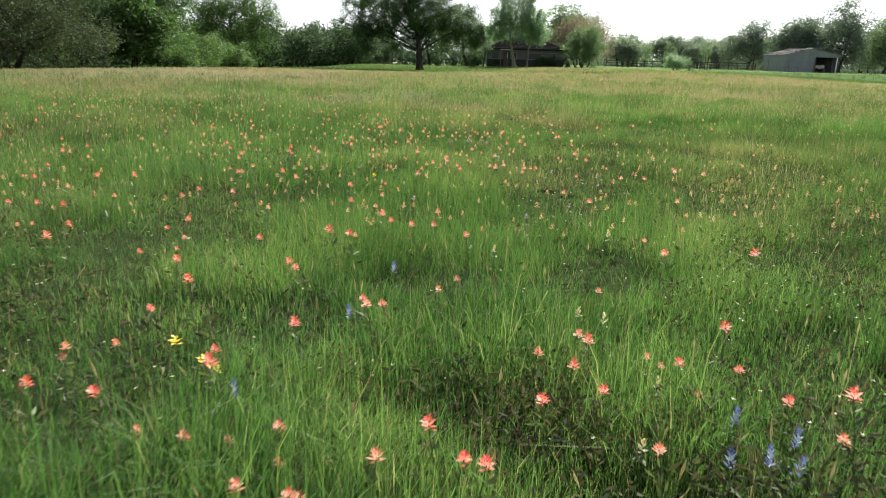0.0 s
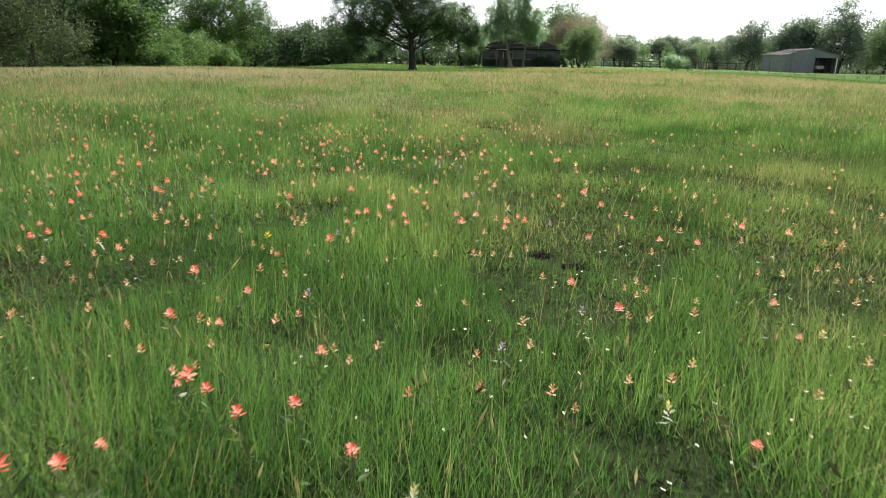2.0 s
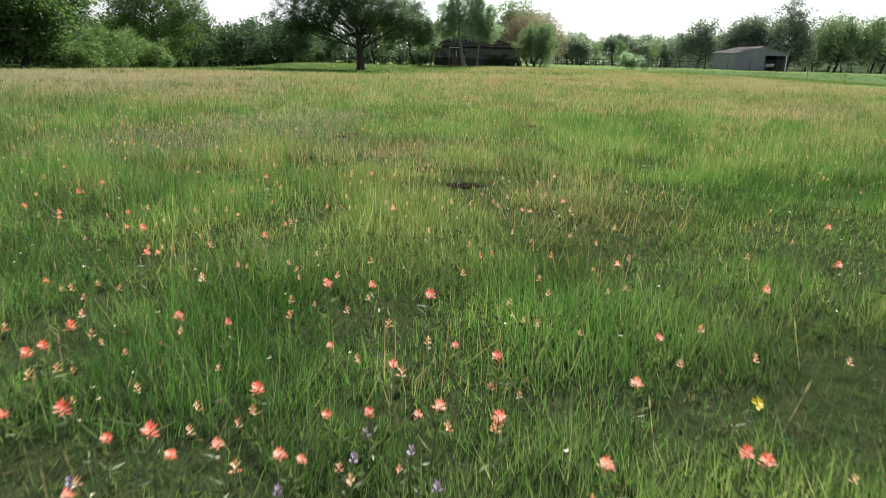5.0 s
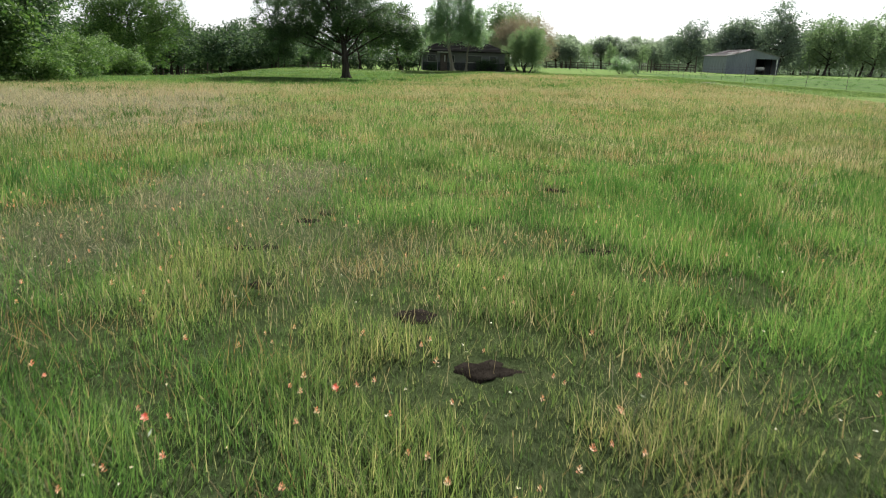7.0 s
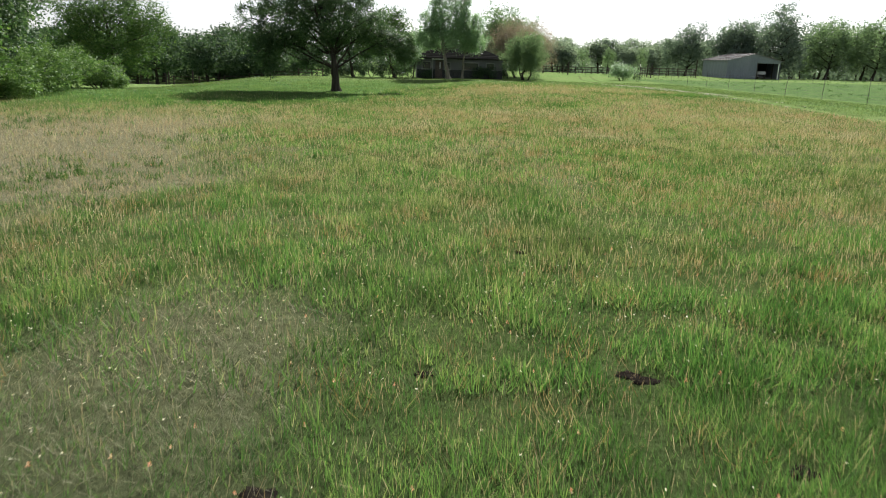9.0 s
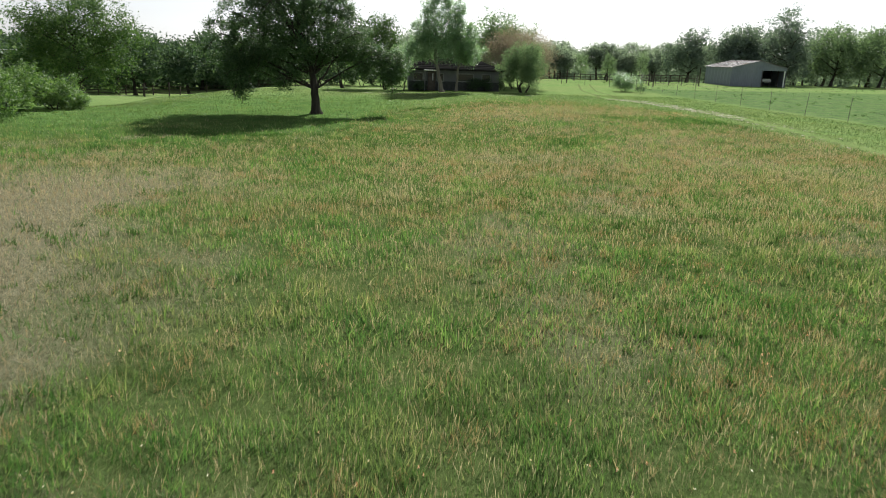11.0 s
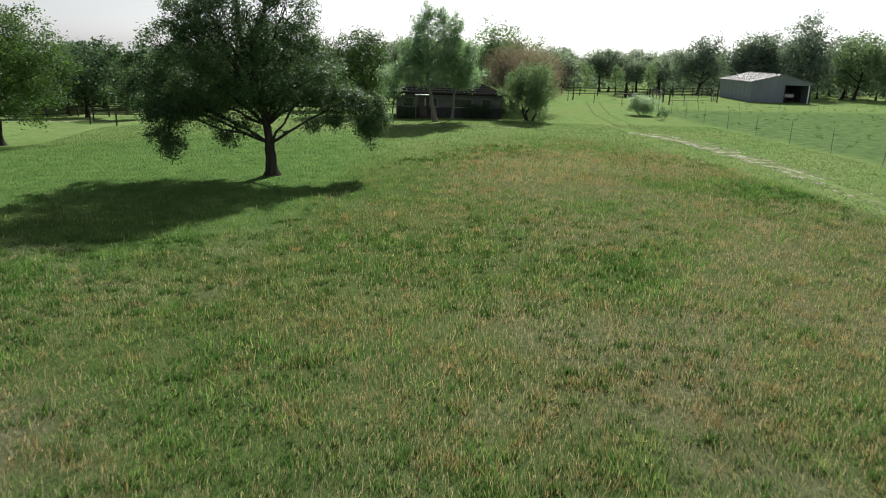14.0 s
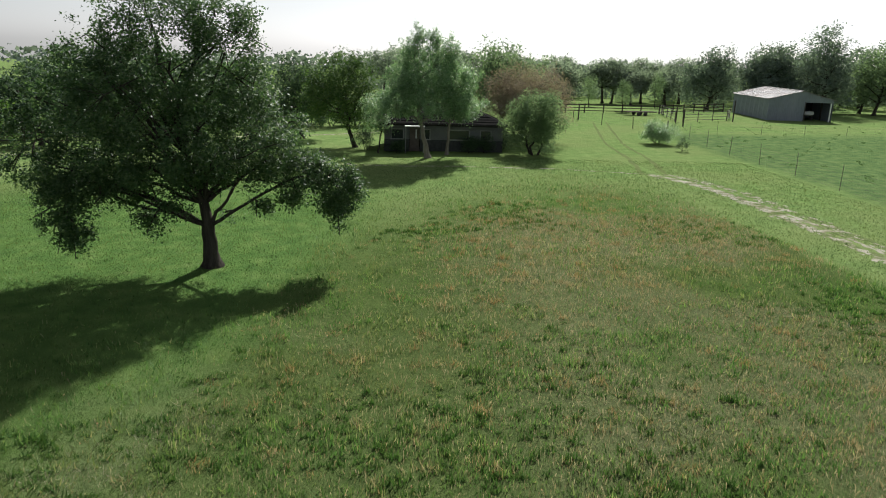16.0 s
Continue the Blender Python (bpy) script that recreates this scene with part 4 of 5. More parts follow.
def sheet(x0, x1, z0, z1a, z1b):
    """One wall sheet with standing ribs, along x, its top sloping from z1a to z1b."""
    bm = bmesh.new()
    k = 4
    pts = []
    for i in range(k + 1):
        x = x0 + (x1 - x0) * i / k
        for dx, dy in ((-0.03, 0), (-0.012, -0.025), (0.012, -0.025), (0.03, 0)) if 0 < i < k else ((0, 0),):
            pts.append((min(max(x + dx, x0), x1), dy))
    top = lambda x: z1a + (z1b - z1a) * (x - x0) / (x1 - x0)
    lo = [bm.verts.new((x, y, z0)) for x, y in pts]
    hi = [bm.verts.new((x, y, top(x))) for x, y in pts]
    lob, hib = [bm.verts.new((x, 0.03, z0)) for x in (x0, x1)], [bm.verts.new((x, 0.03, top(x))) for x in (x0, x1)]
    for i in range(len(pts) - 1):
        bm.faces.new((lo[i], lo[i + 1], hi[i + 1], hi[i]))
    bm.faces.new((lob[1], lob[0], hib[0], hib[1]))
    return bm


for k in range(8):  # gable end
    x0, x1 = k * BW / 8, (k + 1) * BW / 8 - 0.006
    z0 = DOORZ if x0 + 0.1 > DOOR0 - 0.6 else 0.0
    if k == 4:
        part("wall_sheet", sheet(x0, DOOR0, 0, barn_roof_z(x0), barn_roof_z(DOOR0)), M_BARNWALL, barn)
        part("wall_sheet", sheet(DOOR0, x1, DOORZ, barn_roof_z(DOOR0), barn_roof_z(x1)), M_BARNWALL, barn)
    else:
        part("wall_sheet", sheet(x0, x1, z0 if k > 4 else 0.0, barn_roof_z(x0), barn_roof_z(x1)), M_BARNWALL, barn)
for k in range(8):  # long sides and back
    y0, y1 = k * BL / 8, (k + 1) * BL / 8 - 0.006
    s = part("wall_sheet", sheet(0, y1 - y0, 0, BE, BE), M_BARNWALL, barn)
    s.matrix_basis = pose(0, y1, 0, 0, 0, -90)
    s = part("wall_sheet", sheet(0, y1 - y0, 0, BE, BE), M_BARNWALL, barn)
    s.matrix_basis = pose(BW, y0, 0, 0, 0, 90)
    x0, x1 = k * BW / 8, (k + 1) * BW / 8 - 0.006
    s = part("wall_sheet", sheet(0, x1 - x0, 0, barn_roof_z(x1), barn_roof_z(x0)), M_BARNWALL, barn)
    s.matrix_basis = pose(x1, BL, 0, 0, 0, 180)
for side in (0, 1):
    for k in range(9):
        y0, y1 = -0.25 + k * (BL + 0.5) / 9, -0.25 + (k + 1) * (BL + 0.5) / 9 - 0.008
        slope = math.atan2(BR - BE, BW / 2)
        run = (BW / 2 + 0.3) / math.cos(slope)
        bm = box((0, y0, 0), (run, y1, 0.035))
        for j in range(3):
            yy = y0 + (y1 - y0) * (j + 0.5) / 3
            box((0, yy - 0.02, 0.035), (run, yy + 0.02, 0.065), 0, bm)
        s = part("roof_sheet", bm, M_BARNROOF, barn)
        m = Matrix.Translation((-0.3, 0, BE - 0.3 * math.tan(slope) + 0.01)) @ Matrix.Rotation(-slope, 4, "Y")
        s.matrix_basis = m if side == 0 else Matrix.Translation((BW, BL, 0)) @ Matrix.Rotation(math.pi, 4, "Z") @ m
part("ridge_cap", box((BW / 2 - 0.18, -0.27, BR + 0.03), (BW / 2 + 0.18, BL + 0.27, BR + 0.075), 0.01), M_BARNROOF, barn)
for x in (DOOR0, DOOR1):
    part("door_post", box((x - 0.08, 0.0, 0), (x + 0.08, 0.16, DOORZ), 0.01), M_WHITEPAINT if x == DOOR1 else M_WOOD, barn)
part("lintel", box((DOOR0, -0.03, DOORZ - 0.1), (BW, 0.1, DOORZ + 0.06), 0.01), M_BARNWALL, barn)
for y in (2.9, 5.8):
    for x in (0.12, BW - 0.12):
        part("frame_post", box((x - 0.07, y - 0.07, 0), (x + 0.07, y + 0.07, BE)), M_WOOD, barn)
    part("rafter", box((0.1, y - 0.06, BE - 0.15), (BW - 0.1, y + 0.06, BE)), M_WOOD, barn)
tank = thing("water_tank", (60.0, 126.2, 0.0), "white tank on skids inside the barn bay", "tank", turn=-6.7)
v, f = tubes([[(-0.75, 0, 0.95, 0.02), (-0.7, 0, 0.95, 0.2), (-0.6, 0, 0.95, 0.29), (0.6, 0, 0.95, 0.29), (0.7, 0, 0.95, 0.2), (0.75, 0, 0.95, 0.02)]], 16)
mesh_part("shell", array_mesh("shell", v, [f], True), M_WHITEPAINT, tank)
for x in (-0.5, 0.5):
    part("skid", box((x - 0.05, -0.28, -0.02), (x + 0.05, 0.28, 0.74), 0.01), M_STEEL, tank)

# ---- fences ----


def wire_fence(name, points, heights, label, post_h=1.45, post_r=0.015, mat=None):
    """Posts along a line with strands of wire between."""
    root = thing(name, on_ground(*points[0]), label, "fence")
    o = Vector(root.location)
    r = np.random.default_rng(len(points))
    tops = []
    for i, (x, y) in enumerate(points):
        z = float(ground_z(x, y))
        lx, ly = r.normal(0, 0.035, 2)
        big = 1.9 if i in (0, len(points) - 1) else 1.0
        v, f = tubes([[(x - o.x, y - o.y, z - o.z - 0.05, post_r * big), (x + lx * 0.5 - o.x, y + ly * 0.5 - o.y, z - o.z + post_h * 0.5, post_r * big),
                       (x + lx - o.x, y + ly - o.y, z - o.z + post_h, post_r * big), (x + lx - o.x, y + ly - o.y, z - o.z + post_h + 0.005, 0.002)]], 6)
        mesh_part("post", array_mesh("post", v, [f]), mat or M_STEEL, root)
    for h in heights:
        p = [(x - o.x, y - o.y, float(ground_z(x, y)) - o.z + h, 0.0035) for x, y in points]
        fine = []
        for a, b_ in zip(p[:-1], p[1:]):
            for k in range(4):
                q = k / 4
                fine.append(tuple(a[i] + (b_[i] - a[i]) * q for i in range(3)) + (0.0035,))
                fine[-1] = (fine[-1][0], fine[-1][1], fine[-1][2] - 0.03 * math.sin(math.pi * q), 0.0035)
        v, f = tubes([fine + [p[-1]]], 4)
        mesh_part("wire", array_mesh("wire", v, [f]), M_STEEL, root)
    return root


def line_points(a, b_, count):
    return [(a[0] + (b_[0] - a[0]) * k / count, a[1] + (b_[1] - a[1]) * k / count) for k in range(count + 1)]


wire_fence("wire_fence", line_points((28.2, 36.6), (30.3, 88.4), 10) + line_points((30.7, 93.5), (31.8, 103.7), 2), (0.15, 0.35, 0.55, 0.8, 1.05, 1.3),
           "thin steel-post wire fence along the pasture", 1.6)
wire_fence("wire_fence", line_points((31.8, 104.2), (78.0, 108.5), 9), (0.25, 0.5, 0.8), "low wire fence across the pasture", 1.0)
wire_fence("wire_fence", line_points((31.4, 104.5), (19.5, 123.0), 5), (0.3, 0.6, 0.9, 1.2), "wire fence behind the track", 1.3, 0.04, M_WOOD)


def rail_fence(name, a, b_, count, rails, height, label, mat, post_r=0.05, rail_h=0.06):
    root = thing(name, on_ground(*a), label, "fence")
    o = Vector(root.location)
    pts = line_points(a, b_, count)
    yaw = math.degrees(math.atan2(b_[1] - a[1], b_[0] - a[0]))
    for x, y in pts:
        z = float(ground_z(x, y)) - o.z
        part("post", box((x - o.x - post_r, y - o.y - post_r, z - 0.05), (x - o.x + post_r, y - o.y + post_r, z + height), 0.01), mat, root)
    span = math.hypot(b_[0] - a[0], b_[1] - a[1]) / count
    for (x, y) in pts[:-1]:
        z = float(ground_z(x, y)) - o.z
        for k in range(rails):
            h = height * (k + 0.7) / rails
            q = part("rail", box((0, -0.02 - post_r, h - rail_h / 2), (span, 0.02 - post_r, h + rail_h / 2), 0.005), mat, root)
            q.matrix_basis = pose(x - o.x, y - o.y, z, 0, 0, yaw)
    return root


rail_fence("pen_panel", (39.0, 118.5), (46.3, 121.8), 3, 4, 1.35, "dark steel-rail stock pen", M_STEEL, 0.04, 0.05)
rail_fence("pen_panel", (46.3, 121.8), (49.5, 127.5), 2, 4, 1.35, "dark steel-rail stock pen", M_STEEL, 0.04, 0.05)
rail_fence("pen_panel", (38.2, 119.0), (40.5, 130.0), 4, 4, 1.35, "dark steel-rail stock pen", M_STEEL, 0.04, 0.05)
rail_fence("timber_fence", (41.0, 130.5), (54.0, 138.8), 6, 3, 1.3, "grey timber rail fence behind the pens", M_WOOD, 0.07, 0.12)
rail_fence("timber_fence", (24.0, 129.0), (40.6, 130.5), 6, 3, 1.2, "grey timber rail fence behind the track", M_WOOD, 0.07, 0.1)
rail_fence("timber_fence", (-60.0, 101.0), (-10.0, 105.0), 16, 3, 1.2, "dark timber fence beyond the lane", M_WOOD, 0.07, 0.1)
for x, y, h in ((46.5, 120.5, 2.7), (37.6, 117.3, 1.9), (36.5, 112.5, 2.0), (25.6, 118.2, 1.9)):
    g = thing("gate_post", on_ground(x, y), "tall dark timber gate post", "post", "gate posts")
    v, f = tubes([[(0, 0, -0.1, 0.09), (0.02, 0, h * 0.6, 0.085), (0.03, 0.01, h, 0.08), (0.03, 0.01, h + 0.01, 0.005)]], 8)
    mesh_part("timber", array_mesh("timber", v, [f], True), M_WOOD, g)
trailer = thing("flat_trailer", (36.5, 127.0, 0.0), "white flatbed trailer parked by the pens", "trailer", turn=8)
part("deck", box((-2.2, -0.7, 0.45), (2.2, 0.7, 0.55), 0.02), M_WOOD, trailer)
for x in (-0.5, 0.5):
    for y in (-0.72, 0.72):
        v, f = tubes([[(x, y - 0.08, 0.26, 0.02), (x, y - 0.08, 0.26, 0.27), (x, y + 0.08, 0.26, 0.27), (x, y + 0.08, 0.26, 0.02)]], 14)
        mesh_part("wheel", array_mesh("wheel", v, [f]), M_STEEL, trailer)
part("drawbar", box((2.2, -0.05, 0.45), (3.2, 0.05, 0.55), 0.01), M_STEEL, trailer)

pole_at = (-33.0, 104.0)
pole = thing("utility_pole", on_ground(*pole_at), "tall timber utility pole with a crossarm", "utility pole")
v, f = tubes([[(0, 0, -0.2, 0.14), (0, 0, 4, 0.12), (0, 0, 5.9, 0.10), (0, 0, 5.91, 0.01)]], 10)
mesh_part("shaft", array_mesh("shaft", v, [f], True), M_WOOD, pole)
part("crossarm", box((-0.9, -0.06, 5.3), (0.9, 0.06, 5.42), 0.01), M_WOOD, pole)
for x in (-0.8, 0.0, 0.8):
    v, f = tubes([[(x, 0, 5.4, 0.05), (x, 0, 5.5, 0.06), (x, 0, 5.58, 0.03), (x, 0, 5.59, 0.002)]], 8)
    mesh_part("insulator", array_mesh("insulator", v, [f], True), M_WHITEPAINT, pole)
lines = []
for dy, h in ((0.0, 5.57), (0.0, 4.6)):
    lines.append([(-60 * k / 12, dy - 6 * k / 12, h - 1.1 * math.sin(math.pi * k / 12), 0.02) for k in range(13)])
v, f = tubes(lines, 4)
mesh_part("cable", array_mesh("cable", v, [f], True), M_WHITEPAINT, pole)
for x, y in ((-21.0, 84.5), (-14.5, 90.0), (-24.5, 88.0), (-27.0, 95.0)):
    g = thing("lawn_post", on_ground(x, y), "short dark post on the lower lawn", "post", "posts on the lower lawn")
    v, f = tubes([[(0, 0, -0.1, 0.07), (0.01, 0, 0.7, 0.07), (0.02, 0, 1.3, 0.065), (0.02, 0, 1.31, 0.004)]], 8)
    mesh_part("timber", array_mesh("timber", v, [f], True), M_WOOD, g)

# ---- meadow plants ----


def blades(x, y, h, w, lean, r, z=None, simple=False):
    """Grass blades, each a tapering bent strip of two lengths; far ones a single pointed blade."""
    k = len(x)
    z = ground_z(x, y) if z is None else z
    base = np.stack([x, y, z - 0.01], -1)
    a, face = r.uniform(0, 2 * np.pi, k), r.uniform(0, 2 * np.pi, k)
    d = np.stack([np.cos(a), np.sin(a), np.zeros(k)], -1) * (lean * h)[:, None]
    s = np.stack([np.cos(face), np.sin(face), np.zeros(k)], -1) * (w / 2)[:, None]
    up = np.array([0, 0, 1.0])
    mid = base + d * 0.32 + up * (h * 0.58)[:, None]
    tip = base + d + up * (h * (1 - 0.28 * np.minimum(lean, 1.2)))[:, None]
    if simple:
        return np.stack([base - s, base + s, tip], 1).reshape(-1, 3), np.arange(k)[:, None] * 3 + [[0, 1, 2]]
    v = np.stack([base - s, base + s, mid + s * 0.8, mid - s * 0.8, tip], 1).reshape(-1, 3)
    o = np.arange(k)[:, None] * 5
    return v, o + [[0, 1, 2, 3]], o + [[3, 2, 4]]


def scatter(r, y0, y1, count, reach):
    """Random places in the plan between two lines across the field."""
    y = r.uniform(y0, y1, count)
    return r.uniform(-1, 1, count) * reach(y), y


def reach(y):
    return np.minimum(0.70 * (y + 2.2), 32.0)


HOLLOWS = [(0.53, 4.17, 0.10), (-0.04, 4.43, 0.10), (0.64, 4.02, 0.08), (0.13, 10.38, 0.20), (-0.84, 10.91, 0.15), (0.45, 9.68, 0.22), (2.26, 13.08, 0.14),
           (1.53, 11.76, 0.20), (-1.18, 11.78, 0.20), (-0.98, 11.80, 0.16), (-0.62, 12.96, 0.15), (-0.79, 12.68, 0.17), (1.76, 14.2, 0.15), (0.24, 14.31, 0.10), (1.67, 14.29, 0.13), (1.45, 17.44, 0.12),
           (2.35, 18.11, 0.16), (-0.34, 6.85, 0.10)]


def hollow(x, y):
    """1 in the gaps between the grass, where blades are thinned."""
    k = np.zeros(len(np.asarray(x)))
    for hx, hy, s in HOLLOWS:
        s = s * (1.15 if hy > 9 else 0.9)
        k = np.maximum(k, 1 - rise(np.hypot((x - hx) / s, (y - hy) / (0.75 * s)), 0.6, 1.25))
    return k


r = np.random.default_rng(101)
sets = []
for y0, y1, dens, wid, hgt in ((0.3, 4, 9000, 0.0022, 0.108), (4, 8, 5200, 0.0029, 0.108), (8, 14, 2800, 0.0045, 0.11), (14, 22, 1200, 0.0088, 0.112), (22, 34, 560, 0.015, 0.115),
                               (34, 50, 270, 0.022, 0.116), (50, 78, 140, 0.028, 0.12)):
    area = (y1 - y0) * 2 * float(np.mean(np.minimum(reach(np.linspace(y0, y1, 9)), 20)))
    x, y = scatter(r, y0, y1, int(dens * area), lambda q: np.minimum(reach(q), 20))
    lawn = lawn_mask(x, y)
    clump = patch_noise(x, y, 0.5 + 0.006 * y0, 4.0)
    keep = (r.random(len(x)) > lawn) & (r.random(len(x)) > 0.72 * hollow(x, y)) & (r.random(len(x)) < 0.6 + 0.8 * rise(clump, 0.33, 0.62)) & (r.random(len(x)) > 0.35 * dryness(x, y)) & (r.random(len(x)) > 0.97 * matted(x, y))
    x, y, clump = x[keep], y[keep], clump[keep]
    tall = 0.75 + 0.5 * patch_noise(x, y, 2.5, 8.0)
    h = hgt * tall * r.lognormal(0, 0.28, len(x)) * (0.5 + 1.05 * rise(clump, 0.3, 0.7)) * (1 - 0.55 * hollow(x, y))
    sets.append((x, y, h, wid * r.uniform(0.6, 1.4, len(x)), np.abs(r.normal(0.38, 0.32, len(x)))))
x, y, h, w, lean = (np.concatenate(c) for c in zip(*sets))
near = y < 2
v, q, t = blades(x[near], y[near], h[near], w[near], lean[near], r)
v2, t2 = blades(x[~near], y[~near], h[~near], w[~near], lean[~near], r, simple=True)
tagged(mesh_part("meadow_grass", array_mesh("meadow_grass", np.concatenate([v, v2]), [q, np.concatenate([t, t2 + len(v)])]), M_GRASS), "tall green meadow grass in uneven clumps", "grass", kind="stuff")

# thinner grass over the rest of the field
x, y = r.uniform(-34, 19, 110000), r.uniform(-14, 52, 110000)
keep = (np.abs(x) > reach(np.maximum(y, -2.0)) - 0.2) | (y < 0.3)
x, y = x[keep], y[keep]
v, t = blades(x, y, r.uniform(0.07, 0.15, len(x)), r.uniform(0.02, 0.05, len(x)), np.abs(r.normal(0.6, 0.4, len(x))), r, simple=True)
tagged(mesh_part("field_grass", array_mesh("field_grass", v, [t]), M_GRASS), "rough grass over the outer field", "grass", kind="stuff")

# dead grass lying flat
x, y = scatter(r, 5, 72, 700000, lambda q: np.minimum(reach(q), 20))
keep = (r.random(len(x)) < matted(x, y)) & (lawn_mask(x, y) < 0.3)
x, y = x[keep][:175000], y[keep][:175000]
east = (x > 0) & (y > 33)
for pick, mat, lab in ((~east, M_THATCH, "flattened grey-tan dead grass"), (east, M_DRY, "leaning reddish-tan dead grass")):
    px, py = x[pick], y[pick]
    v, t = blades(px, py, r.uniform(0.09, 0.17, len(px)), np.maximum(0.0016, 0.0003 * py), np.abs(r.normal(0.9, 0.4, len(px))), r, simple=True)
    tagged(mesh_part("matted_grass", array_mesh("matted_grass", v, [t]), mat), lab, "grass", kind="stuff")

# short grass on the mown ground
x, y = r.uniform(-22, 29, 200000), r.uniform(40, 84, 200000)
keep = (r.random(len(x)) < lawn_mask(x, y)) & (np.abs(x - np.interp(y, [40, 60, 71, 77], [19.6, 21.8, 22.0, 19.8])) > 0.35)
x, y = x[keep], y[keep]
v, t = blades(x, y, r.lognormal(np.log(0.065), 0.4, len(x)), r.uniform(0.018, 0.04, len(x)), np.abs(r.normal(0.6, 0.4, len(x))), r, simple=True)
tagged(mesh_part("lawn_grass", array_mesh("lawn_grass", v, [t]), M_LAWN), "short yellow-green mown grass", "grass", kind="stuff")

# dry seeding grass: thin stems with a feathery head near the path, upright plumes farther off
x, y = scatter(r, 0.5, 12, 26000, lambda q: np.minimum(reach(q), 9))
keep = (r.random(len(x)) < dryness(x, y) * (1 - 0.85 * matted(x, y)))
x, y = x[keep], y[keep]
k = len(x)
h = r.uniform(0.11, 0.19, k)
a, lean = r.uniform(0, 2 * np.pi, k), np.abs(r.normal(0.3, 0.2, k)) * h
base = np.stack([x, y, ground_z(x, y)], -1)
d = np.stack([np.cos(a) * lean, np.sin(a) * lean, h], -1)
face = r.uniform(0, 2 * np.pi, k)
s = np.stack([np.cos(face), np.sin(face), np.zeros(k)], -1)
s2 = np.stack([-np.sin(face), np.cos(face), np.zeros(k)], -1)
neck, top = base + d * 0.70, base + d
belly = base + d * 0.84
ws, wh = 0.0008, 0.0030
v = np.stack([base - s * ws, base + s * ws, neck + s * ws, neck - s * ws, neck, belly + s * wh, top, belly - s * wh, belly + s2 * wh, belly - s2 * wh], 1).reshape(-1, 3)
o = np.arange(k)[:, None] * 10
tagged(mesh_part("seed_grass", array_mesh("seed_grass", v, [np.concatenate([o + [[0, 1, 2, 3]], o + [[4, 5, 6, 7]], o + [[4, 8, 6, 9]]])]), M_DRY),
       "reddish-tan seeding grass standing in patches", "grass", kind="stuff")
sets = []
for y0, y1, dens, wid in ((10, 16, 330, 0.0028), (16, 26, 260, 0.0048), (26, 40, 170, 0.008), (40, 60, 70, 0.012), (60, 78, 36, 0.016)):
    area = (y1 - y0) * 2 * float(np.mean(np.minimum(reach(np.linspace(y0, y1, 9)), 20)))
    x, y = scatter(r, y0, y1, int(dens * area), lambda q: np.minimum(reach(q), 20))
    keep = (r.random(len(x)) < dryness(x, y) * (1 - 0.6 * matted(x, y))) & (r.random(len(x)) > lawn_mask(x, y) * 1.2)
    sets.append((x[keep], y[keep], wid * r.uniform(0.6, 1.4, keep.sum())))
x, y, w = (np.concatenate(c) for c in zip(*sets))
k = len(x)
base = np.stack([x, y, ground_z(x, y)], -1)
h = r.uniform(0.11, 0.18, k)
top = base + np.stack([r.normal(0, 0.22, k) * h, r.normal(0, 0.22, k) * h, h], -1)
face = r.uniform(0, 2 * np.pi, k)
s = np.stack([np.cos(face), np.sin(face), np.zeros(k)], -1) * (w / 2)[:, None]
v = np.stack([base, top * 0.85 + base * 0.15 + s, top, top * 0.8 + base * 0.2 - s], 1).reshape(-1, 3)
tagged(mesh_part("seed_grass", array_mesh("seed_grass", v, [np.arange(k)[:, None] * 4 + [[0, 1, 2, 3]]]), M_SEED), "tan seed plumes standing over the far meadow", "grass", kind="stuff")

# bunches of dead grass
x, y = scatter(r, 2, 70, 12000, lambda q: np.minimum(reach(q), 20))
keep = (r.random(len(x)) < 0.14 + dryness(x, y) ** 1.3) & (lawn_mask(x, y) < 0.4) & (matted(x, y) < 0.5) & (r.random(len(x)) > 0.7 * rise(-y, -9, -7)) & (r.random(len(x)) > 0.6 * rise(y, 30, 42))
x, y = x[keep][:4000], y[keep][:4000]
n_b = 24
bx, by = np.repeat(x, n_b) + r.normal(0, 0.12, len(x) * n_b), np.repeat(y, n_b) + r.normal(0, 0.12, len(x) * n_b)
big = np.repeat(r.uniform(0.7, 1.4, len(x)), n_b)
v, t = blades(bx, by, 0.15 * big * r.uniform(0.6, 1.3, len(bx)), (0.0015 + 0.0003 * by) * big, np.abs(r.normal(0.5, 0.35, len(bx))), r, simple=True)
tagged(mesh_part("bunch_grass", array_mesh("bunch_grass", v, [t]), M_RUST), "bunches of rusty and tan dead grass", "grass", kind="stuff")

# a few big tussocks with deep shade behind them
x, y = scatter(r, 3.5, 16, 900, lambda q: np.minimum(0.62 * (q + 1), 12))
keep = r.random(len(x)) < rise(patch_noise(x, y, 4.0, 51.0), 0.5, 0.75) * 0.35
x, y = x[keep][:60], y[keep][:60]
n_b = 90
bx, by = np.repeat(x, n_b) + r.normal(0, 0.10, len(x) * n_b), np.repeat(y, n_b) + r.normal(0, 0.08, len(x) * n_b)
big = np.repeat(r.uniform(0.8, 1.35, len(x)), n_b)
v, q, t = blades(bx, by, 0.17 * big * r.uniform(0.5, 1.2, len(bx)), (0.0022 + 0.0003 * by) * big, np.abs(r.normal(0.55, 0.35, len(bx))), r)
tagged(mesh_part("tussocks", array_mesh("tussocks", v, [q, t]), M_GRASS), "big olive tussocks standing above the meadow", "grass", kind="stuff")

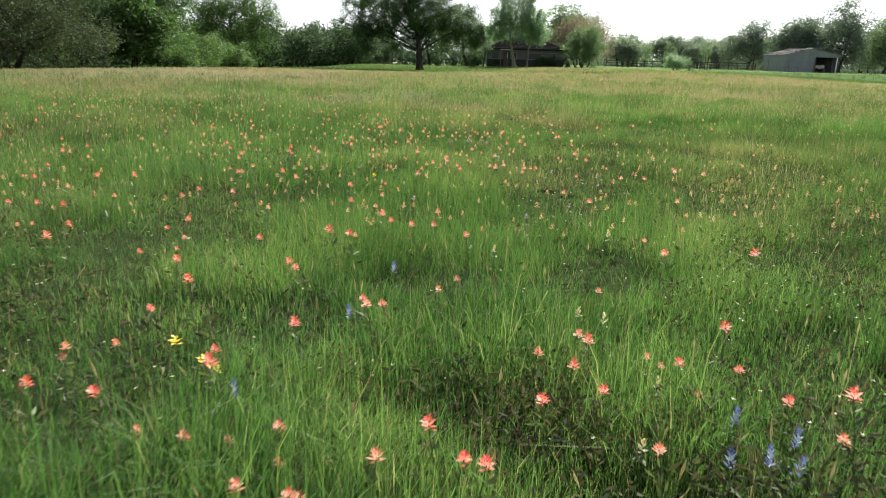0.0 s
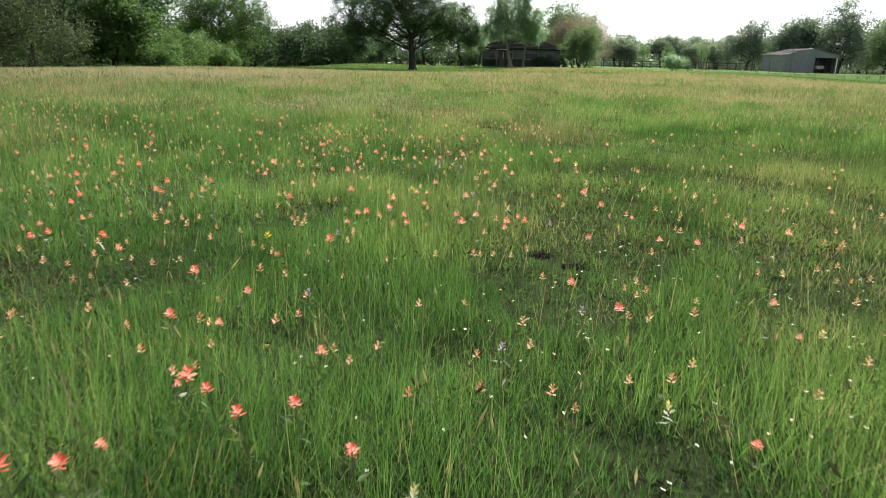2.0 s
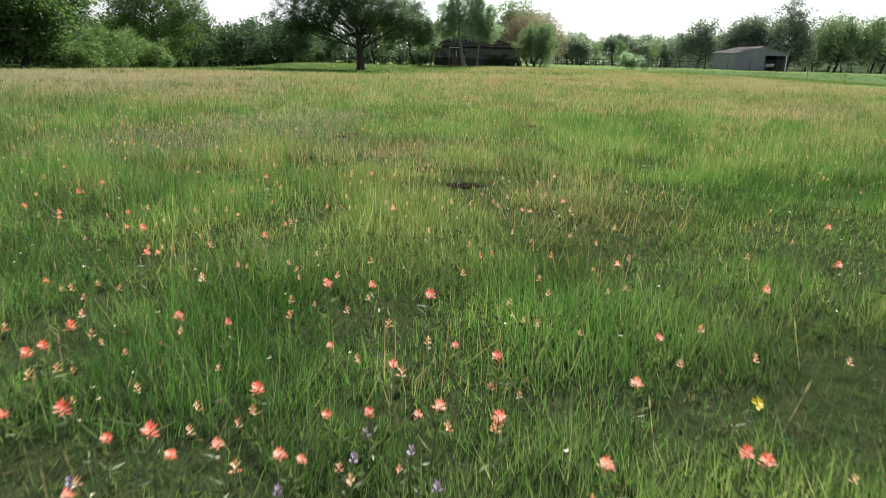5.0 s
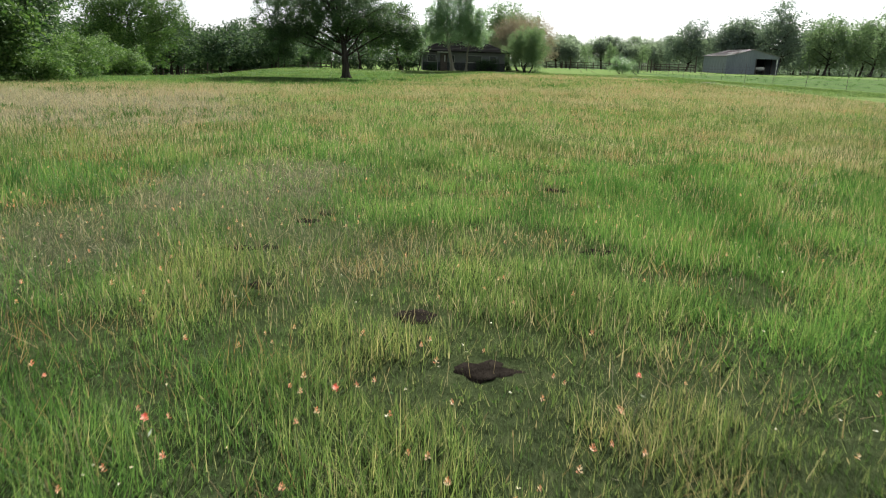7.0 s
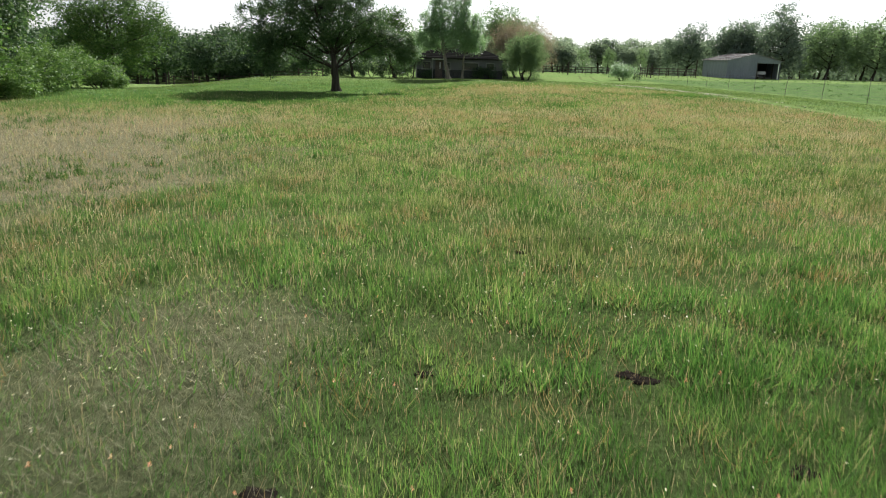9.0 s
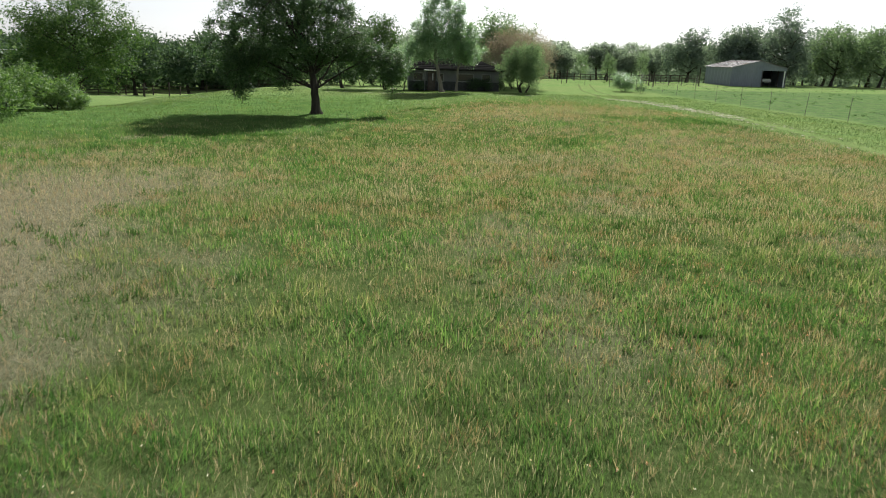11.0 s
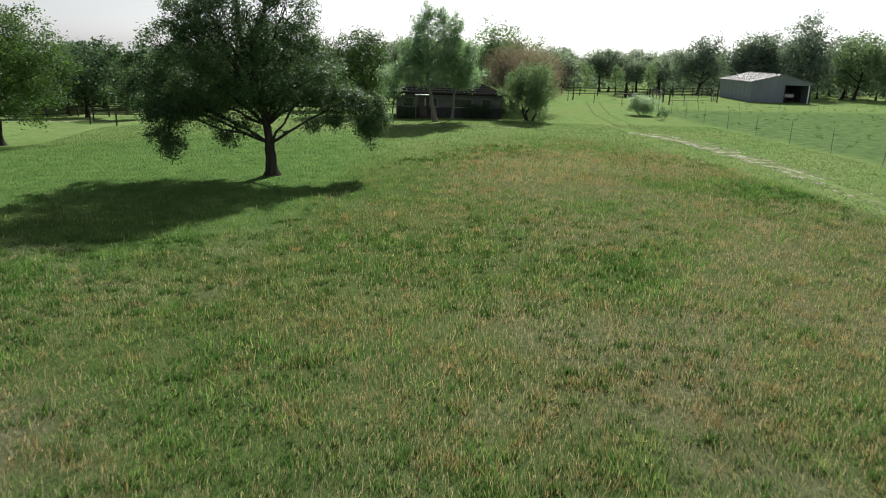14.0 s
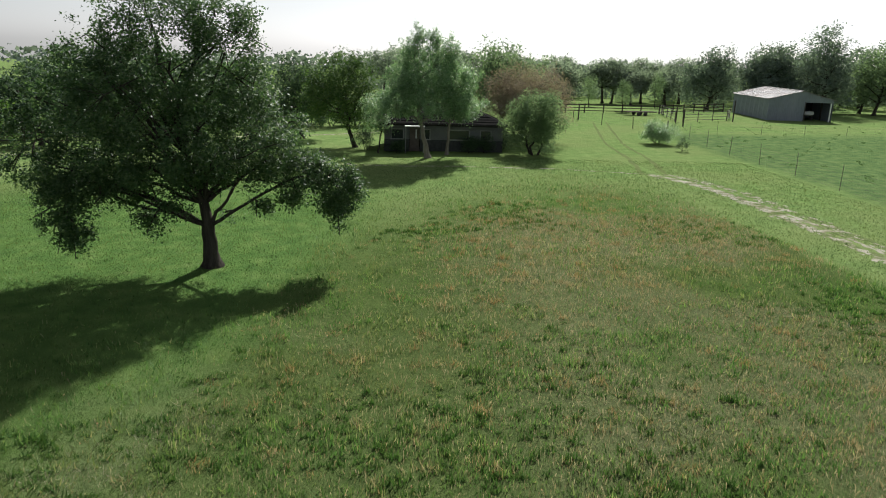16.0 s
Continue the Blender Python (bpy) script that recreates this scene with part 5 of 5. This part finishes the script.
# dark tufts of coarse grass, casting deep shade
tx, ty = scatter(r, 4, 76, 16000, lambda q: np.minimum(reach(q), 19))
keep = (r.random(len(tx)) < rise(patch_noise(tx, ty, 6.0, 61.0), 0.38, 0.62)) & (lawn_mask(tx, ty) < 0.4)
tx, ty = tx[keep][:4800], ty[keep][:4800]
n_b = 20
size = np.repeat(r.uniform(0.5, 1.25, len(tx)), n_b)
bx, by = np.repeat(tx, n_b) + r.normal(0, 0.09, len(tx) * n_b) * size, np.repeat(ty, n_b) + r.normal(0, 0.06, len(tx) * n_b) * size
v, t = blades(bx, by, 0.15 * size * r.uniform(0.6, 1.2, len(bx)), (0.004 + 0.0007 * by) * size, np.abs(r.normal(0.5, 0.35, len(bx))), r, simple=True)
tagged(mesh_part("coarse_tufts", array_mesh("coarse_tufts", v, [t]), M_FORB), "dark green coarse tufts between the paler grass", "grass", kind="stuff")

# near-black patches that paint the deep shade in gaps between grass clumps
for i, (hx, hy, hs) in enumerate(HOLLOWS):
    shaded_soil = thing("gap_shade_patch", on_ground(hx, hy), "near-black patch painting the shade between grass clumps", "soil patch", "bare soil patches")
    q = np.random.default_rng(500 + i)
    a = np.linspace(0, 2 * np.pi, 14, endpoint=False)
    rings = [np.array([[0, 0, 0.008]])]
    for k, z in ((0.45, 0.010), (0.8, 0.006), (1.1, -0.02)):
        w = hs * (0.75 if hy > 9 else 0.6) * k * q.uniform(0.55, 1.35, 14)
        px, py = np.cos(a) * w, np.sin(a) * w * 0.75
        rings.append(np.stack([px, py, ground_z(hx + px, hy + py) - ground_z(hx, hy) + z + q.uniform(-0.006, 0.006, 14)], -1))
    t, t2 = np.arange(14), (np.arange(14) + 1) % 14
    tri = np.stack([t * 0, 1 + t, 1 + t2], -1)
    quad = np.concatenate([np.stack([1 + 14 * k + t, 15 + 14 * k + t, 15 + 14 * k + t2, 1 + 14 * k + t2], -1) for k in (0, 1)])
    mesh_part("shade_sheet", array_mesh("shade_sheet", np.concatenate(rings), [tri, quad], True), M_GAP_SHADE, shaded_soil)

# low broad-leaved plants
x, y = scatter(r, 0.6, 45, 9000, reach)
keep = (r.random(len(x)) < rise(patch_noise(x, y, 1.6, 12.0), 0.4, 0.7)) & (lawn_mask(x, y) < 0.5) & (np.abs(x) < 20)
x, y = x[keep], y[keep]
c = np.stack([x, y, ground_z(x, y) + 0.05], -1)
v, f = leaf_cloud(c, (0.05, 0.05, 0.022), len(x) * 5, 0.022, r, upright=0.5, aspect=0.42)
tagged(mesh_part("broadleaf_plants", array_mesh("broadleaf_plants", v, [f]), M_FORB), "dark green broad-leaved plants among the grass", "plants", kind="stuff")
x, y = scatter(r, 0.6, 8, 5000, lambda q: np.minimum(reach(q), 6))
keep = r.random(len(x)) < 0.25 + rise(patch_noise(x, y, 1.1, 14.0), 0.42, 0.66)
x, y = x[keep], y[keep]
x, y = np.concatenate([x, r.normal(0.12, 0.30, 260)]), np.concatenate([y, r.normal(0.95, 0.22, 260)])
c = np.stack([x, y, ground_z(x, y) + 0.075], -1)
v, f = leaf_cloud(c, (0.03, 0.03, 0.03), len(x) * 7, 0.026, r, upright=0.7, aspect=0.3)
tagged(mesh_part("broadleaf_plants", array_mesh("broadleaf_plants", v, [f]), M_FORB_BROWN), "brown-green leafy plants low in the near grass", "plants", kind="stuff")
x, y = r.uniform(31, 75, 260), r.uniform(40, 122, 260)
c = np.stack([x, y, ground_z(x, y) + 0.12], -1)
v, f = leaf_cloud(c, (0.12, 0.12, 0.05), 260 * 40, 0.07, r, upright=0.5)
tagged(mesh_part("pasture_weeds", array_mesh("pasture_weeds", v, [f]), M_FORB), "dark weed tufts in the grazed pasture", "plants", kind="stuff")


# ---- flowers ----


def bract_spike(r, size, count, width=1.0):
    """Bracts in a spiral on a short spike, each a folded leaf of its own; the spike starts at the origin."""
    vs, fs = [], []
    for i in range(count):
        k = i / (count - 1)
        a = i * 2.4 + r.uniform(-0.3, 0.3)
        out = np.array([math.cos(a), math.sin(a), 0.0])
        side = np.array([-out[1], out[0], 0.0])
        z = size * 0.85 * k
        tilt = 0.25 + 0.6 * k + r.uniform(-0.15, 0.15)
        ln = size * (0.62 - 0.22 * k) * r.uniform(0.85, 1.2)
        d = out * math.cos(tilt) + np.array([0, 0, math.sin(tilt)])
        n_ = np.cross(side, d)
        p = np.array([0, 0, z])
        w = ln * 0.30 * width
        o = len(vs) * 1
        vs += [p, p + d * ln * 0.6 + side * w - n_ * w * 0.3, p + d * ln, p + d * ln * 0.6 - side * w - n_ * w * 0.3, p + d * ln * 0.62 + n_ * w * 0.25]
        fs += [(o, o + 1, o + 4), (o + 1, o + 2, o + 4), (o + 2, o + 3, o + 4), (o + 3, o, o + 4)]
    return np.array(vs), np.array(fs)


def flower(name, at, h, size, head_mat, label, category, group, seed, count=16, head="flower_head", width=1.0, stretch=1.0):
    r = np.random.default_rng(seed)
    root = thing(name, at, label, category, group)
    lean = r.normal(0, 0.03, 2)
    v, f = tubes([[(0, 0, -0.02, 0.0015), (lean[0] * 0.4, lean[1] * 0.4, h * 0.55, 0.0014), (lean[0], lean[1], h, 0.0012)]], 5)
    c = np.stack([np.linspace(0, lean[0], 9), np.linspace(0, lean[1], 9), np.linspace(0.03, h * 0.85, 9)], -1)
    v2, f2 = leaf_cloud(c, 0.004, 14, 0.035, r, upright=0.6, aspect=0.22)
    mesh_part("stem", array_mesh("stem", v, [f]), M_STEM, root)
    mesh_part("leaves", array_mesh("leaves", v2, [f2]), M_STEM, root, kind="stuff")
    v, f = bract_spike(r, size, count, width)
    v[:, 2] *= stretch
    mesh_part(head, array_mesh(head, v + [lean[0], lean[1], h - 0.008], [f]), head_mat, root)
    return root


SPOTS_A = [(0.25, 1.08), (0.13, 1.20), (0.25, 1.31), (0.33, 1.21), (0.44, 1.20), (0.50, 1.20), (0.53, 1.10), (0.55, 1.06), (0.71, 1.32), (0.68, 1.08), (0.72, 0.96), (0.73, 0.83), (0.84, 0.87),
           (0.89, 1.04), (0.39, 0.70), (0.29, 0.98), (0.19, 0.87), (-0.03, 0.65), (-0.05, 0.73), (0.02, 0.60), (-0.33, 0.55), (-0.26, 0.55), (-0.29, 0.60), (-0.16, 0.55), (-0.58, 0.70),
           (-0.65, 0.76), (-0.46, 0.75), (-0.37, 0.69), (-0.34, 0.78), (-0.96, 0.88), (-0.78, 0.86), (-0.98, 1.05), (-0.97, 1.11), (-0.95, 1.29), (-0.67, 1.12), (-0.56, 0.99), (-0.58, 1.13),
           (-0.84, 1.15), (-0.45, 1.31), (-0.19, 1.43), (-0.26, 1.37), (-0.30, 1.51), (-0.09, 1.70), (-0.82, 1.48), (-0.60, 1.82), (-0.41, 2.51)]
SPOTS_B = [(0.37, 4.93), (0.16, 4.54), (0.17, 4.30), (0.25, 4.20), (0.03, 4.51), (-0.07, 4.84), (-0.04, 4.95), (0.10, 5.00), (0.30, 5.08), (0.33, 5.26), (0.47, 5.33), (0.41, 5.37), (0.75, 4.89),
           (0.37, 4.39), (0.78, 4.67), (0.35, 4.09), (0.43, 4.15), (0.43, 4.07), (0.66, 3.99), (0.83, 4.42), (0.94, 4.40), (-0.17, 4.48), (-0.15, 4.28), (-0.10, 4.21), (-0.02, 4.08),
           (0.12, 4.00), (-0.39, 4.60), (-0.32, 4.21), (-0.26, 4.15), (-0.31, 4.15), (-0.61, 4.44), (-0.73, 4.92), (-0.96, 5.08), (-0.52, 5.22), (-0.91, 5.66), (-0.67, 5.33), (-0.99, 5.51)]
SPOTS_C = [(-0.13, 5.89), (-0.26, 5.87), (0.14, 6.07), (0.14, 5.96), (0.03, 6.03), (-0.06, 6.06), (0.05, 6.20), (-0.15, 6.50), (-0.45, 6.58), (-0.17, 6.80), (-0.61, 6.55), (-0.25, 6.06),
           (0.27, 5.92), (0.53, 5.83), (0.67, 6.19), (0.78, 5.86), (0.80, 5.76), (-0.54, 5.94), (-0.60, 6.03), (-0.74, 6.07), (-0.87, 6.26), (-0.85, 6.33), (-0.83, 6.39), (-0.53, 5.78),
           (-0.36, 5.89), (-0.42, 5.89), (-0.16, 5.89), (-0.01, 6.93), (0.76, 6.46), (0.34, 6.34), (0.18, 6.49), (0.14, 6.68), (0.85, 5.66)]
r = np.random.default_rng(77)
spots = list(SPOTS_A + SPOTS_B + SPOTS_C)
while len(spots) < 300:
    y = r.uniform(1.7, 9.5)
    x = r.uniform(-0.7, 0.45) * (y + 1.0) * 0.9
    if r.random() < 0.25 + rise(-x, -0.3, 0.8) and not (3.85 < y < 6.9 and abs(x) < 0.95):
        spots.append((x, y))
looks = [(M_BRACT, 0.031, 0.165, "coral-red paintbrush flower on a thin stem"), (M_BRACT, 0.027, 0.145, "coral-red paintbrush flower on a thin stem"),
         (M_BRACT_PALE, 0.029, 0.155, "pale salmon paintbrush flower on a thin stem"), (M_BRACT, 0.034, 0.175, "large coral-red paintbrush flower in full bloom"),
         (M_BRACT_PALE, 0.024, 0.135, "small salmon paintbrush flower among grass")]
kinds = []
for i, (mat, size, h, lab) in enumerate(looks):
    kinds.append(flower("paintbrush_flower", on_ground(*spots[i]), h, size, mat, lab, "flower", "paintbrush flowers in the meadow", 200 + i, count=28, width=0.6, stretch=0.75))
for i, (x, y) in enumerate(spots[5:]):
    copy_thing(kinds[r.integers(0, 5)], pose(*on_ground(x, y), r.normal(0, 5), r.normal(0, 5), r.uniform(0, 360)) @ Matrix.Scale(r.uniform(0.85, 1.15), 4))
blue = None
for i, (x, y) in enumerate(((0.53, 0.78), (0.59, 0.78), (0.65, 0.84), (0.61, 0.72), (0.59, 0.90), (-0.31, 1.46), (-0.49, 0.95), (-0.26, 1.97))):
    if not blue:
        blue = flower("bluebonnet", on_ground(x, y), 0.11, 0.022, M_BLUE, "blue bluebonnet spike with a pale tip", "flower", "bluebonnets in the meadow", 300, 22, "flower_spike", 0.9, 2.0)
    else:
        copy_thing(blue, pose(*on_ground(x, y), r.normal(0, 5), r.normal(0, 5), 50 * i))
first = None
for i, (x, y) in enumerate(((-0.56, 5.82), (-0.03, 5.90), (0.02, 5.99), (-0.14, 5.78), (0.17, 5.80), (0.10, 5.93), (-0.73, 4.31), (0.56, 4.31), (0.85, 4.18), (-0.35, 4.02), (0.24, 4.91), (0.3, 2.9), (0.55, 3.2), (-0.3, 3.3))):
    if not first:
        first = flower("purple_flower", on_ground(x, y), 0.115, 0.022, M_PURPLE, "small purple wildflower low in the grass", "flower", "purple wildflowers", 310, 12, "flower_head", 1.1)
    else:
        copy_thing(first, pose(*on_ground(x, y), r.normal(0, 5), r.normal(0, 5), 50 * i))
first = None
for i, (x, y) in enumerate(((-0.80, 1.18), (-0.65, 1.03), (-0.62, 1.06), (-0.55, 3.9), (-0.1, 4.95), (0.9, 6.2))):
    if not first:
        first = flower("yellow_flower", on_ground(x, y), 0.125, 0.036, M_YELLOW, "bright yellow wildflower on a bent stem", "flower", "yellow wildflowers", 320, 10, "flower_head", 1.0, 0.6)
    else:
        copy_thing(first, pose(*on_ground(x, y), 20 + r.normal(0, 8), r.normal(0, 8), 70 * i))
first = None
for i, (x, y) in enumerate(((0.42, 1.04), (0.36, 1.5), (0.46, 1.48), (0.40, 0.86), (0.35, 4.6), (-0.2, 4.7), (0.1, 2.2), (0.7, 2.6))):
    if not first:
        first = flower("cream_flower", on_ground(x, y), 0.115, 0.026, M_WHITE, "cream-white wildflower spike in the grass", "flower", "cream wildflowers", 330, 12, "flower_head", 0.9, 1.3)
    else:
        copy_thing(first, pose(*on_ground(x, y), r.normal(0, 6), r.normal(0, 6), 70 * i))

# the many more paintbrushes farther off
x, y = scatter(r, 4.0, 62, 14000, lambda q: np.minimum(reach(q), 19))
dens = (0.15 + rise(patch_noise(x, y, 5.0, 21.0), 0.40, 0.70)) * (1.0 - 0.65 * rise(x, 1, 4) * rise(-y, -26, -10)) * np.interp(y, [5, 12, 18, 30, 45, 62], [1.1, 1.0, 0.5, 0.2, 0.12, 0.03]) * (1 - 0.75 * rise(-x, 3.5, 6)) * (1 - 0.7 * rise(-x, -1, 3) * rise(y, 13, 17))
keep = (r.random(len(x)) < dens) & (lawn_mask(x, y) < 0.5)
x, y = x[keep][:3600], y[keep][:3600]
mx, my = scatter(r, 2.6, 13, 3000, lambda q: 0.85 * reach(q))
keep = r.random(len(mx)) < (0.10 + 0.42 * rise(patch_noise(mx, my, 2.2, 23.0), 0.42, 0.68)) * (1 - 0.6 * rise(mx, 0.5, 3))
x, y = np.concatenate([x, mx[keep]]), np.concatenate([y, my[keep]])
hv, hf = bract_spike(np.random.default_rng(5), 0.023, 10, 0.9)
k = len(x)
turn, big = r.uniform(0, 2 * np.pi, k), r.uniform(0.75, 1.2, k) * (1 + 0.012 * np.maximum(y - 10, 0))
ca, sa = np.cos(turn)[:, None], np.sin(turn)[:, None]
hx, hy, hz = hv[:, 0][None] * big[:, None], hv[:, 1][None] * big[:, None], hv[:, 2][None] * big[:, None]
z0 = ground_z(x, y) + r.uniform(0.09, 0.16, k)
v = np.stack([x[:, None] + hx * ca - hy * sa, y[:, None] + hx * sa + hy * ca, z0[:, None] + hz], -1).reshape(-1, 3)
f = (hf[None] + (np.arange(k) * len(hv))[:, None, None]).reshape(-1, 3)
tagged(mesh_part("paintbrush_meadow", array_mesh("paintbrush_meadow", v, [f]), M_BRACT_FAR), "scattered orange paintbrush flowers across the meadow", "flowers", kind="stuff")

# tiny cream and yellow flowers
x, y = scatter(r, 0.8, 20, 9000, lambda q: np.minimum(reach(q), 19))
keep = (r.random(len(x)) < 0.15 + rise(patch_noise(x, y, 3.0, 31.0), 0.45, 0.7)) & (lawn_mask(x, y) < 0.5)
x, y = x[keep], y[keep]
c = np.stack([x, y, ground_z(x, y) + r.uniform(0.08, 0.16, len(x))], -1)
rep = np.repeat(c, 4, 0)
cnt = len(rep)
d = r.normal(0, 1, (cnt, 3))
d[:, 2] = np.abs(d[:, 2]) * 0.4
d /= np.linalg.norm(d, axis=1)[:, None]
s = np.cross(d, [0, 0, 1.0])
ln = (0.0045 * (1 + 0.09 * rep[:, 1]))[:, None]
v = np.stack([rep, rep + d * ln * 0.6 + s * ln * 0.4, rep + d * ln, rep + d * ln * 0.6 - s * ln * 0.4], 1).reshape(-1, 3)
tagged(mesh_part("tiny_flowers", array_mesh("tiny_flowers", v, [np.arange(cnt)[:, None] * 4 + [[0, 1, 2, 3]]]), M_WHITE), "tiny cream and yellow flowers in the grass", "flowers", kind="stuff")
